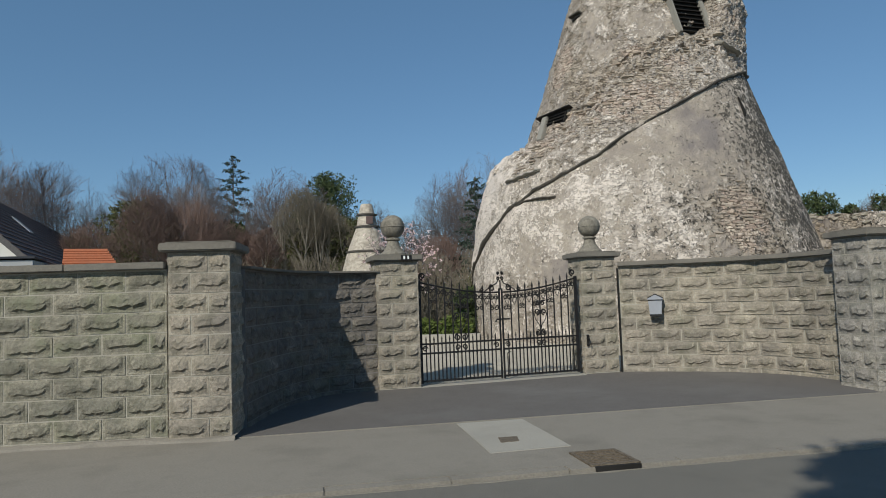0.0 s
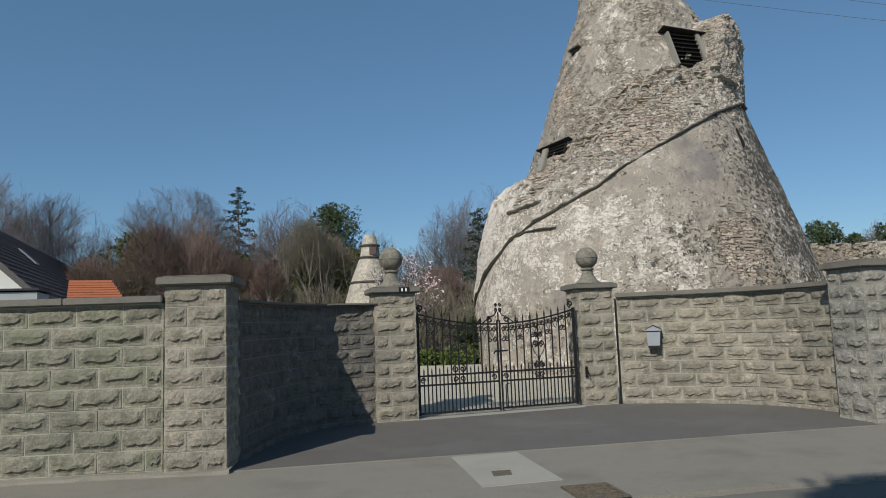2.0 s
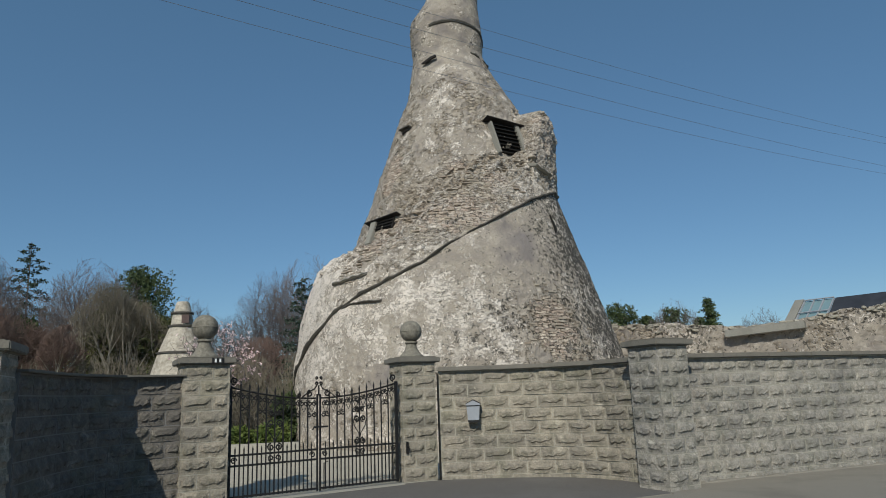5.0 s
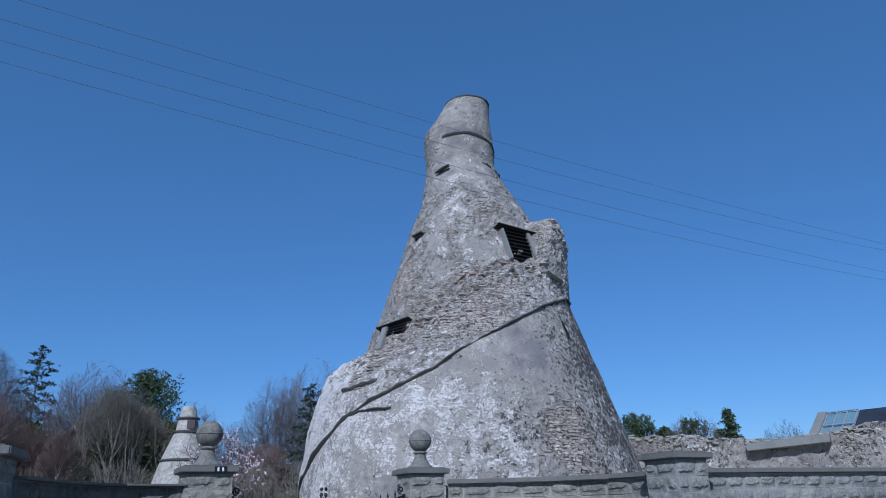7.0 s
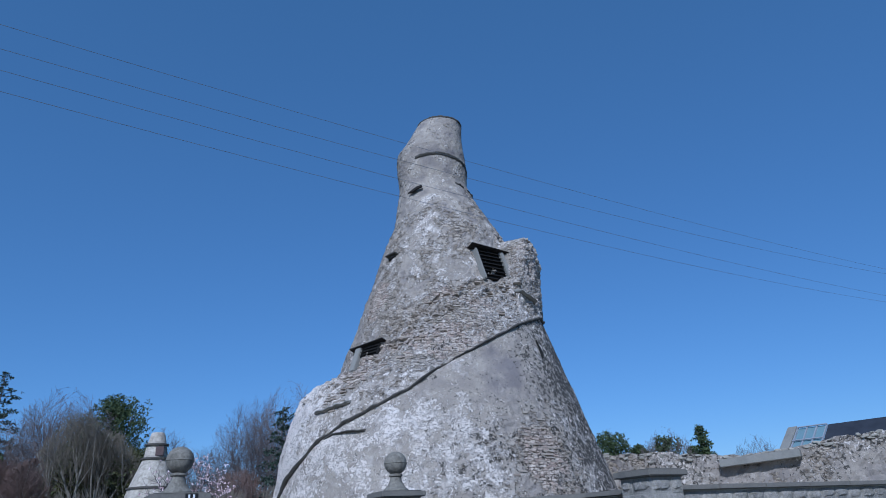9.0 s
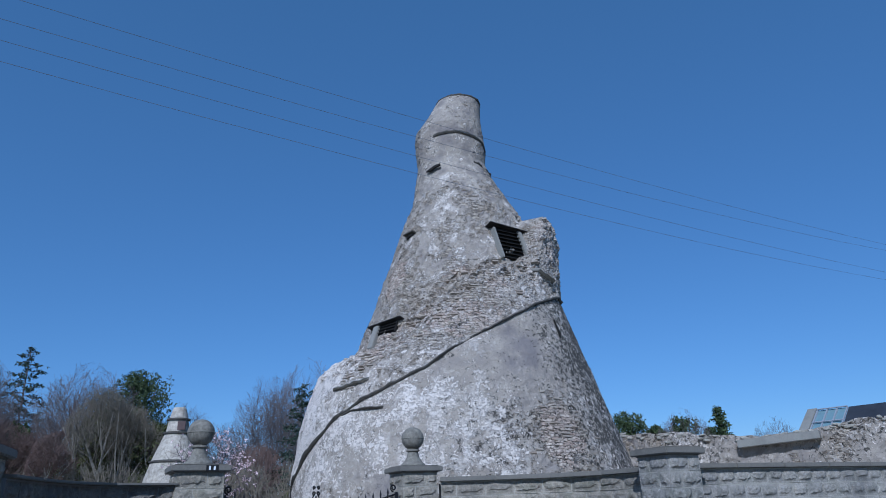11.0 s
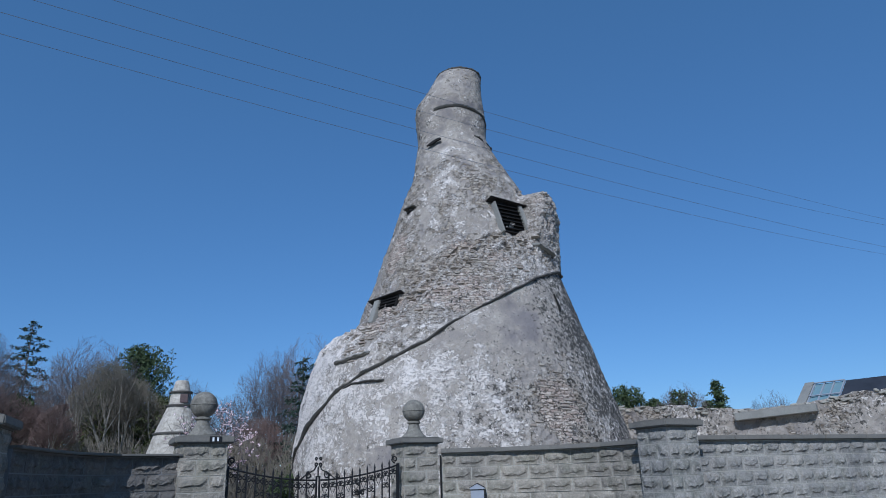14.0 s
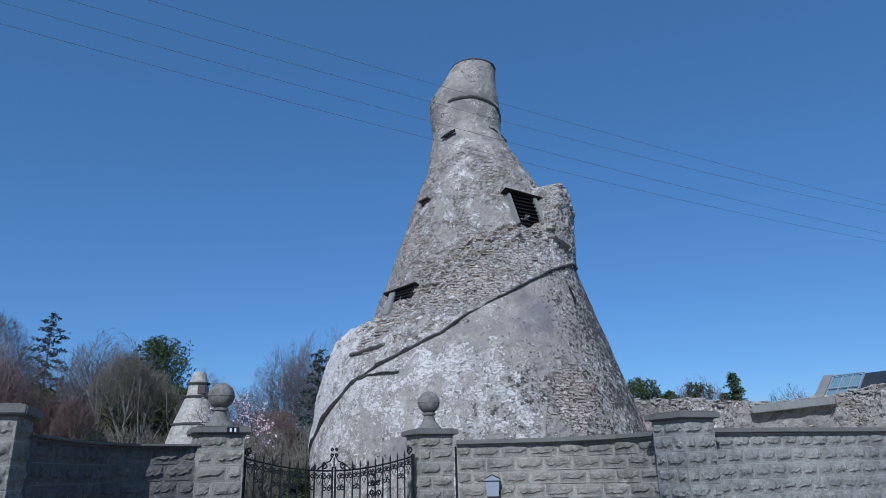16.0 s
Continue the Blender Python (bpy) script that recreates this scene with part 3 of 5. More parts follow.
pillar("rock-faced block end pillar with flat cap, at the footpath", (-2.75, 6.83), 5.7, 0.61, 1.86, rnd, False)
pillar("rock-faced gate pillar with ball finial and small number plate", (-0.98, 10.03), 13, 0.62, 1.86, rnd, True, True)
pillar("rock-faced gate pillar with ball finial beside the post box wall", (2.23, 11.12), 10, 0.59, 1.86, rnd, True)
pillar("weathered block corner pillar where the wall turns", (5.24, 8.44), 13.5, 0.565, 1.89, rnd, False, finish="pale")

for x, y in ((2.845, 11.225),):
    bm = bmesh.new()
    box(bm, x - 0.011, y - 0.011, 0.0, x + 0.011, y + 0.011, 1.69)
    part("joint", bm, M_HOLE, wall_c, "dark open joint beside the pillar")
# rough footings that show along the feet of the roadside walls, and the dusty edge of the drive


def footing(pts, seed, top, label, material):
    bm = bmesh.new()
    fr = random.Random(seed)
    fl = resample(pts, 0.22)
    lo, hi = [], []
    for q in fl:
        o = fr.choice((0.0, 0.0, 0.02, 0.05, 0.09)) * fr.uniform(0.5, 1.2)
        lo.append(bm.verts.new((q.x + 0.1 * o, q.y - o - 0.02, -0.02)))
        hi.append((bm.verts.new((q.x, q.y - o * 0.5, fr.uniform(0.25, 1.0) * top)), bm.verts.new((q.x, q.y + 0.09, top))))
    for k in range(len(fl) - 1):
        bm.faces.new((lo[k], lo[k + 1], hi[k + 1][0], hi[k][0]))
        bm.faces.new((hi[k][0], hi[k + 1][0], hi[k + 1][1], hi[k][1]))
    tagged(new("wall_footing", mesh_of("wall_footing", bm, material)), label, "footing", kind="structure")


footing([(-9.4, 6.13), (-2.72, 6.81), (-2.13, 6.87)], 8, 0.05, "rough pale concrete footing along the wall", M_FOOTPATH)
footing([(5.90, 8.90), (7.74, 9.15), (9.83, 9.45), (20.0, 10.95)], 9, 0.03, "pale crumbling concrete footing along the weathered wall", M_FOOTPATH)
sheet("drive_edging", "thin pale dusty edging between driveway and footpath", "edging",
      [(-2.13, 6.915), (0.6, 7.413), (2.6, 7.798), (5.16, 8.266), (5.16, 8.29), (2.6, 7.82), (0.6, 7.437), (-2.13, 6.937)], 0.0085, M_FOOTPATH, 0.05)

# the post box on the curved wall
pb = thing("post_box", "pale grey metal post box with pitched hood on wall", "post box",
           Matrix.Translation((3.40, 11.08, 0.925)) @ Matrix.Rotation(radians(-19), 4, 'Z') @ Matrix.Diagonal((0.84, 0.84, 0.80, 1)))


def tapered(ring, y0, y1):
    """A solid whose front outline is the ring of (x, z)."""
    bm = bmesh.new()
    f0 = [bm.verts.new((x, y0, z)) for x, z in ring]
    f1 = [bm.verts.new((x, y1, z)) for x, z in ring]
    n = len(ring)
    bm.faces.new(f0), bm.faces.new(f1[::-1])
    for k in range(n):
        bm.faces.new((f0[(k + 1) % n], f0[k], f1[k], f1[(k + 1) % n]))
    return bm


part("body", tapered([(-0.105, 0.0), (0.105, 0.0), (0.128, 0.29), (-0.128, 0.29)], -0.16, 0.0), M_BOX, pb)
part("hood", tapered([(-0.138, 0.2905), (0.138, 0.2905), (0.138, 0.318), (0.0, 0.392), (-0.138, 0.318)], -0.185, 0.0), M_BOX, pb, "pale pitched hood")
for sx in (-1, 1):
    part("hood_trim", tapered([(0, 0.393), (sx * 0.145, 0.315), (sx * 0.145, 0.327), (0, 0.407)][::sx], -0.192, 0.0), M_IRON, pb, "dark hood edge")
bm = bmesh.new()
box(bm, -0.128, -0.17, 0.274, 0.128, -0.1605, 0.288)
part("slot_flap", bm, M_IRON, pb)
bm = bmesh.new()
box(bm, -0.107, -0.163, -0.045, 0.107, -0.004, -0.001)
part("base_lip", bm, M_IRON, pb)

keep = thing("gate_keep", "small black iron latch keep fixed to the gate pillar", "latch", Matrix.Translation((2.29, 11.125, 0.54)) @ Matrix.Rotation(radians(10), 4, 'Z'))
bm = bmesh.new()
box(bm, -0.02, -0.03, -0.09, 0.02, 0.0, 0.09, bevel=0.006)
part("plate", bm, M_IRON, keep)
bm = bmesh.new()
tube(bm, [(0, -0.03, 0.03), (0.005, -0.07, 0.02), (0.005, -0.08, -0.05)], 0.012, 6)
part("hook", bm, M_IRON, keep)

# ---- wrought iron gate ----


def scroll(bm, cx, cz, r, turns, start, hand, rad=0.006, n=18):
    pts = []
    for k in range(n + 1):
        t = k / n
        a = start + hand * turns * 2 * math.pi * t
        q = r * (1 - 0.78 * t)
        pts.append((cx + q * math.cos(a), 0, cz + q * math.sin(a)))
    tube(bm, pts, rad * 1.6, 4)


GATE_A, GATE_B = Vector((-0.39, 10.32, 0)), Vector((2.15, 11.14, 0))
LEAF = (GATE_B - GATE_A).length / 2 - 0.012


def leaf(name_label, m, mirror):
    ob = thing("gate", name_label, "gate", m, "two leaves of the driveway gate")
    sx = -1 if mirror else 1

    def X(x):
        return sx * x

    def top(x):
        t = x / LEAF
        return 1.56 - 0.20 * math.sin(t * math.pi / 2) ** 0.9

    def add(name, make, label=""):
        bm = bmesh.new()
        make(bm)
        if mirror:
            for f in bm.faces:
                f.normal_flip()
        return part(name, bm, M_IRON, ob, label)

    add("hinge_stile", lambda bm: box(bm, min(X(0.0), X(0.04)), -0.02, 0.04, max(X(0.0), X(0.04)), 0.02, 1.58))
    add("meeting_stile", lambda bm: box(bm, min(X(LEAF - 0.022), X(LEAF)), -0.014, 0.03, max(X(LEAF - 0.022), X(LEAF)), 0.014, 1.42))
    for z in (0.07, 0.48, 0.62):
        add("rail", lambda bm: box(bm, min(X(0.041), X(LEAF - 0.023)), -0.008, z - 0.014, max(X(0.041), X(LEAF - 0.023)), 0.008, z + 0.014))
    add("top_rail", lambda bm: tube(bm, [(X(0.03 + (LEAF - 0.05) * k / 14), 0, top(0.03 + (LEAF - 0.05) * k / 14)) for k in range(15)], 0.013, 4))
    n = 10
    pitch = (LEAF - 0.075) / n
    for k in range(1, n):
        x = 0.04 + pitch * k
        def bar(bm):
            tube(bm, [(X(x), 0, 0.05), (X(x), 0, top(x) + 0.05), (X(x), 0, top(x) + 0.055), (X(x), 0, top(x) + 0.13)], [0.0122, 0.0122, 0.017, 0.001], 5)
        add("bar", bar)
    for k in range(n):
        x = 0.04 + pitch * (k + 0.5)
        def dog(bm):
            tube(bm, [(X(x), 0, 0.05), (X(x), 0, 0.68), (X(x), 0, 0.685), (X(x), 0, 0.74)], [0.0105, 0.0105, 0.014, 0.001], 5)
        add("dog_bar", dog)
    for k in range(n):
        x = 0.04 + pitch * (k + 0.5)
        def curls(bm):
            zt = top(x) - 0.075
            scroll(bm, X(x - 0.030), zt, 0.040, 1.4, math.pi / 2, 1)
            scroll(bm, X(x + 0.030), zt, 0.040, 1.4, math.pi / 2, -1)
            tube(bm, [(X(x - 0.05), 0, zt - 0.01), (X(x - 0.03), 0, zt - 0.07), (X(x), 0, zt - 0.13), (X(x + 0.03), 0, zt - 0.07), (X(x + 0.05), 0, zt - 0.01)], 0.006, 4)
            if k % 2:
                scroll(bm, X(x - 0.034), zt - 0.165, 0.040, 1.3, math.pi / 2, 1)
                scroll(bm, X(x + 0.034), zt - 0.165, 0.040, 1.3, math.pi / 2, -1)
        add("scrollwork", curls)
    xm = 0.04 + pitch * 5
    def spray(bm):
        for s in (-1, 1):
            scroll(bm, X(xm + s * 0.055), 0.70, 0.052, 1.4, math.pi * 0.5, -s, 0.008)
            scroll(bm, X(xm + s * 0.05), 0.55, 0.045, 1.3, -math.pi * 0.5, s, 0.007)
            scroll(bm, X(xm + s * 0.06), 1.03, 0.05, 1.4, -math.pi * 0.5, s, 0.008)
            scroll(bm, X(xm + s * 0.045), 1.17, 0.038, 1.4, math.pi * 0.5, -s, 0.007)
            tube(bm, [(X(xm), 0, 0.72), (X(xm + s * 0.02), 0, 0.82), (X(xm + s * 0.09), 0, 0.92), (X(xm + s * 0.11), 0, 1.02)], 0.008, 4)
    add("centre_spray", spray)
    for k in range(3):
        def leafs(bm):
            z = 1.20 + 0.05 * k
            tube(bm, [(X(xm), 0, z - 0.05), (X(xm + (k - 1) * 0.05), 0, z), (X(xm + (k - 1) * 0.10), 0, z + 0.01)], [0.004, 0.02, 0.003], 5)
        add("iron_leaf", leafs)
    for cx, cz, r, turns, a0, hand, rad in ((0.085, 0.55, 0.045, 1.5, 0, 1, 0.006), (LEAF - 0.085, 0.55, 0.045, 1.5, math.pi, -1, 0.006), (0.07, 1.64, 0.055, 1.4, -math.pi / 2, -1, 0.009),
                                            (LEAF - 0.13, 1.43, 0.05, 1.3, math.pi / 2, 1, 0.008), (LEAF - 0.30, 1.41, 0.035, 1.3, math.pi, 1, 0.007)):
        add("scroll", lambda bm: scroll(bm, X(cx), cz, r, turns, a0, hand, rad))
    add("crest", lambda bm: tube(bm, [(X(LEAF), 0, 1.58), (X(LEAF - 0.05), 0, 1.50), (X(LEAF - 0.14), 0, 1.46), (X(LEAF - 0.25), 0, 1.38)], 0.010, 4))
    return ob


ang = math.atan2((GATE_B - GATE_A).y, (GATE_B - GATE_A).x)
gate_l = leaf("black wrought iron gate leaf with scrolls and spear bars, closed", Matrix.Translation(GATE_A) @ Matrix.Rotation(ang, 4, 'Z'), False)
gate_r = leaf("black wrought iron gate leaf with latch, scrolls and spear bars, closed", Matrix.Translation(GATE_B) @ Matrix.Rotation(ang, 4, 'Z'), True)
bm = bmesh.new()
tube(bm, [(-LEAF - 0.01, 0, 1.40), (-LEAF - 0.01, 0, 1.55)], 0.012, 5)
for s in (-1, 1):
    scroll(bm, -LEAF - 0.01 + s * 0.028, 1.58, 0.028, 1.0, -math.pi / 2, s, 0.008)
    scroll(bm, -LEAF - 0.01 + s * 0.03, 1.66, 0.022, 1.2, -math.pi / 2, s, 0.008)
part("finial", bm, M_IRON, gate_r)
bm = bmesh.new()
box(bm, -LEAF - 0.10, -0.045, 0.93, -LEAF + 0.12, -0.021, 0.955)
tube(bm, [(-LEAF - 0.10, -0.033, 0.942), (-LEAF - 0.12, -0.033, 0.90)], 0.012, 5)
part("latch", bm, M_IRON, gate_r)
bm = bmesh.new()
tube(bm, [(-LEAF + 0.06, -0.03, 0.05), (-LEAF + 0.06, -0.03, 0.42), (-LEAF + 0.12, -0.03, 0.44)], 0.009, 5)
part("drop_bolt", bm, M_IRON, gate_r)

# ---- the bottle-shaped tower ----
AXIS = Vector((6.2, 22.0, 0))
FW = Vector((0.268, 0.9634, 0))     # from the road towards the tower
RT = Vector((0.9634, -0.268, 0))
Z_IN = [0, 5.86, 7.3, 9.0, 10.5, 11.5, 12.2, 13.0, 14.4, 15.1, 15.78]
R_IN = [5.0, 3.70, 3.19, 2.67, 2.18, 1.72, 1.45, 1.26, 1.26, 1.02, 0.82]
C_IN = [0.0, 0.30, 0.35, 0.40, 0.42, 0.36, 0.18, 0.06, 0.03, 0.22, 0.42]
Z_L = [0, 1.57, 2.39, 3.59, 4.48, 5.31, 5.8]
R_L = [5.28, 5.22, 5.16, 5.03, 4.78, 4.43, 3.96]
A_LEDGE = [-180, -120, -90, -66, -57, -44, -33, -22, -11, -1, 11, 24, 43, 62, 90, 130]
Z_LEDGE = [-1.5, -0.2, 1.3, 2.35, 2.93, 3.62, 4.10, 4.46, 4.87, 5.43, 5.92, 6.41, 7.06, 7.45, 7.7, 7.9]
A_TOP = [-180, -150, -120, -90, -60, -40, -30, -18, 0, 20, 40, 48, 52, 58, 80, 108, 112, 180]
Z_TOP = [-1, -1, 3.0, 5.55, 5.50, 5.60, 6.0, 6.6, 7.5, 8.15, 8.36, 8.66, 9.7, 10.15, 9.9, 9.6, -1, -1]


def interp(v, xs, ys):
    return float(np.interp(v, xs, ys))


def r_outer(a, z):
    w = (1 - math.sin(a)) / 2
    right = min(5.3, 5.99 - 0.317 * z)
    left = interp(z, Z_L, R_L) if z < 5.8 else 3.95 - 0.317 * (z - 5.8)
    r = w * left + (1 - w) * right
    deg = math.degrees(a)
    if deg > 45 and z > 7.4:                      # the upright stump of the stair wall
        r = max(r, 3.56)
    if z > interp(deg, A_LEDGE, Z_LEDGE):
        r += 0.05
    return r


def r_inner(a, z):
    c, r = interp(z, Z_IN, C_IN), interp(z, Z_IN, R_IN)
    s = c * math.sin(a)
    return s + math.sqrt(max(r * r - (c * math.cos(a)) ** 2, 0.01))


def tower_radius(a, z):
    """Radius, whether this is the outer stair wall, and how near the broken edge."""
    p = Vector((math.sin(a) * 4, math.cos(a) * 4, z))
    zt = interp(math.degrees(a), A_TOP, Z_TOP) + 0.22 * noise.noise(p * 1.7) + 0.14 * noise.noise(p * 4.1)
    ri = r_inner(a, z)
    if z < zt:
        return max(r_outer(a, z), ri), True, zt - z
    return ri, False, z - zt


def on_tower(deg, z, out=0.0):
    a = radians(deg)
    r = tower_radius(a, z)[0] + out
    return AXIS + FW * (-r * math.cos(a)) + RT * (r * math.sin(a)) + Vector((0, 0, z))


def blob(deg, z, d0, z0, dw, zw):
    return math.exp(-((deg - d0) / dw) ** 2 - ((z - z0) / zw) ** 2)


def build_tower():
    ob = thing("bottle_tower", "old bottle-shaped conical tower, flaking lime render over rubble", "tower", Matrix.Translation(AXIS))
    NA, NZ, H = 560, 320, 15.85
    verts, bare, grime, brick, white = [], [], [], [], []
    for j in range(NZ + 1):
        z = H * j / NZ - 0.1 if j else -0.1
        for i in range(NA):
            # finer towards the road side
            t = 2 * i / NA - 1
            a = math.pi * (0.62 * t + 0.38 * t ** 3)
            deg = math.degrees(a)
            r, outer, near = tower_radius(a, z)
            p = Vector((math.sin(a) * r, math.cos(a) * r, z))
            zl = interp(deg, A_LEDGE, Z_LEDGE)
            below = outer and z < zl
            n1 = noise.noise(p * 0.9)
            n2 = noise.noise(p * 2.6 + Vector((7, 3, 1)))
            n3 = noise.noise(p * 6.5 + Vector((1, 9, 4)))
            n4 = noise.noise(p * 14.0)
            if below:
                b = 0.20 + 0.16 * n1 + 0.12 * min(max((2.6 - z) / 2.6, 0), 1)
                b += 0.05 * min(max((deg - 5) / 40, 0), 1)
                b -= 0.30 * blob(deg, z, 18, 5.2, 24, 0.8) + 0.30 * blob(deg, z, -40, 3.2, 22, 1.0) + 0.30 * blob(deg, z, 45, 6.3, 14, 0.6)
                b += 0.55 * blob(deg, z, 32, 3.1, 9, 0.9)
                wh = 0.35 + 0.22 * n2 + 0.16 * n1 + 0.28 * blob(deg, z, -48, 2.9, 26, 1.5) + 0.12 * blob(deg, z, -12, 4.3, 18, 0.7) + 0.10 * blob(deg, z, 6, 2.9, 18, 1.2)
                wh -= 0.34 * blob(deg, z, 20, 5.1, 16, 0.75) + 0.25 * blob(deg, z, 36, 5.9, 12, 0.7) + 0.2 * blob(deg, z, 30, 3.0, 10, 1.0) + 0.22 * blob(deg, z, -34, 2.2, 10, 0.9)
                if abs(deg + 23.4) < 4.2 + 0.5 * n3 and abs(z - 1.85) < 0.30 + 0.05 * n3:
                    b, wh = -0.3, -0.2      # a patch of plain cement
                k = 0.85 * blob(deg, z, 32, 3.0, 8, 0.9)
                g = 0.17 + 0.26 * blob(deg, z, 10, 3.0, 18, 1.4) + 0.46 * min(max((deg - 26) / 30, 0), 1) + 0.10 * n2 + 0.06 * min(max((2.4 - z) / 2.4, 0), 1)
            elif outer:
                b = 0.26 + 0.24 * n1 + 0.24 * min(max((deg + 45) / 40, 0), 1)
                wh = 0.42 + 0.18 * n2 + 0.12 * min(max((deg - 5) / 30, 0), 1) + 0.3 * min(max((-35 - deg) / 25, 0), 1)
                k = 0.9 * blob(deg, z, -36, 5.75, 13, 0.65) + 0.75 * blob(deg, z, 2, 6.35, 20, 0.6) + 0.7 * blob(deg, z, 60, 9.5, 14, 1.2) + 0.5 * blob(deg, z, 22, 7.5, 10, 0.5)
                g = 0.15 + 0.20 * n2 + 0.22 * blob(deg, z, 0, 6.1, 14, 0.6)
            else:
                b = 0.42 + 0.50 * n1 - 0.22 * min(max((z - 11.6) / 1.2, 0), 1)
                wh = 0.27 + 0.42 * n2 + 0.16 * blob(deg, z, 0, 9.5, 25, 1.6) + 0.22 * blob(deg, z, -2, 11.0, 14, 0.5) - 0.25 * blob(deg, z, 15, 10.3, 12, 0.9) - 0.1 * min(max((z - 12) / 1.0, 0), 1)
                b -= 0.3 * blob(deg, z, -62, 7.6, 16, 1.4)
                k = 0.75 * blob(deg, z, -45, 8.3, 12, 0.9) + 0.8 * blob(deg, z, -33, 6.1, 14, 0.5) + 0.5 * blob(deg, z, 5, 8.1, 14, 0.5)
                g = 0.13 + 0.22 * n2 + 0.16 * min(max((-deg - 20) / 40, 0), 1)
            rough = min(max(b, 0), 1) * (0.45 if z > 11.6 else 0.6 if below and deg > 30 else 1.0)
            d = 0.05 * n1 + 0.035 * n2 * rough * 1.6 + (0.011 + 0.064 * rough) * n3 + 0.042 * rough * n4
            if near < 0.5:
                d += 0.10 * n2 + 0.06 * n3
            r += d
            verts.append((-r * math.cos(a) * FW.x + r * math.sin(a) * RT.x, -r * math.cos(a) * FW.y + r * math.sin(a) * RT.y, z))
            bare.append(b), grime.append(g), brick.append(min(k, 1)), white.append(wh)
    faces = []
    for j in range(NZ):
        for i in range(NA):
            i2 = (i + 1) % NA
            faces.append((j * NA + i, j * NA + i2, (j + 1) * NA + i2, (j + 1) * NA + i))
    top = len(verts)
    cx = RT * 0.42
    verts.append((cx.x, cx.y, 15.65))
    for i in range(NA):
        faces.append((NZ * NA + i, NZ * NA + (i + 1) % NA, top))
    bare.append(0.5), grime.append(0.6), brick.append(0), white.append(0)
    me = bpy.data.meshes.new("shaft")
    me.from_pydata(verts, [], faces)
    for key, values in (("bare", bare), ("grime", grime), ("brick", brick), ("white", white)):
        layer = me.attributes.new(key, 'FLOAT', 'POINT')
        layer.data.foreach_set("value", values)
    me.materials.append(M_TOWER)
    shaft = new("shaft", me)
    shaft.parent = ob
    tagged(shaft, "flaking off-white render over brown rubble")

    def ledge(name, pts, w, h, label, material=M_LEDGE, seed=1, calm=1.0):
        """A projecting band along points (degrees, height), w deep and h high."""
        bm = bmesh.new()
        rings = []
        n = len(pts)
        for i, (d, z) in enumerate(pts):
            t = i / (n - 1)
            e = min(1.0, 0.35 + 8 * t, 0.35 + 8 * (1 - t))
            wob = calm * (0.04 * noise.noise(Vector((d * 0.15, z, seed))) + 0.035 * noise.noise(Vector((d * 0.6, z, seed + 5))))
            ring = []
            for o, dz in ((-0.25, -h * 0.5), (w * 0.45 * e, -h * 0.55), (w * e, h * 0.05), (w * 0.9 * e, h * 0.5), (-0.25, h * 0.65)):
                q = on_tower(d, z, o + wob) - AXIS
                q.z = z + dz + wob
                ring.append(bm.verts.new(q))
            rings.append(ring)
        for r0, r1 in zip(rings, rings[1:]):
            for k in range(5):
                bm.faces.new((r0[k], r0[(k + 1) % 5], r1[(k + 1) % 5], r1[k]))
        bm.faces.new(rings[0][::-1]), bm.faces.new(rings[-1])
        bmesh.ops.recalc_face_normals(bm, faces=bm.faces[:])
        return part(name, bm, material, ob, label)

    def run(d0, d1, n, fz):
        return [(d0 + (d1 - d0) * k / n, fz(d0 + (d1 - d0) * k / n)) for k in range(n + 1)]

    # its dark colour paints the shadow line below the overhanging stair wall
    ledge("string_course", run(-112, 100, 160, lambda d: interp(d, A_LEDGE, Z_LEDGE)), 0.075, 0.07, "weathered spiral string course, darkened with the shade under the overhang")
    ledge("drip_ledge", run(-47, -31, 14, lambda d: interp(d, [-47, -31], [4.52, 4.68])), 0.12, 0.06, "broken stone ledge", M_GREYSLAB, seed=2)
    ledge("drip_ledge", run(-40, -24, 16, lambda d: interp(d, [-40, -36, -24], [3.76, 3.87, 3.87])), 0.09, 0.05, "broken stone ledge", seed=3)
    ledge("drip_ledge", run(44, 60, 12, lambda d: interp(d, [44, 60], [8.16, 7.92])), 0.16, 0.07, "broken stone ledge", M_GREYSLAB, seed=4)
    ledge("neck_band", run(-26, 110, 60, lambda d: interp(d, [-26, 17, 70, 110], [13.85, 13.93, 13.78, 13.5])), 0.06, 0.085, "dark sloping band round the neck", seed=5, calm=0.3)
    ledge("neck_ledge", run(40, 80, 16, lambda d: interp(d, [40, 80], [12.8, 12.55])), 0.04, 0.05, "short broken ledge", seed=6)
    ledge("top_rim", run(-75, 120, 50, lambda d: 15.72), 0.03, 0.06, "dark rim stones at the broken top", seed=7, calm=0.5)

    def frame_at(deg, z, out=0.0):
        """Axes on the surface: x to the right, y inward, z up along the slope."""
        o = on_tower(deg, z, out) - AXIS
        x = (on_tower(deg + 2, z) - on_tower(deg - 2, z)).normalized()
        x.z = 0
        x.normalize()
        up = (on_tower(deg, z + 0.5) - on_tower(deg, z - 0.5)).normalized()
        y = up.cross(x).normalized()
        up = x.cross(y).normalized()
        m = Matrix((x, y, up)).transposed().to_4x4()
        return Matrix.Translation(o) @ m

    # louvred opening high on the right, with slab hood and rendered jambs
    fm = frame_at(39.5, 9.15)
    bm = bmesh.new()
    box(bm, -0.46, -0.02, -0.55, 0.46, 0.3, 0.58, fm)
    part("opening", bm, M_HOLE, ob)
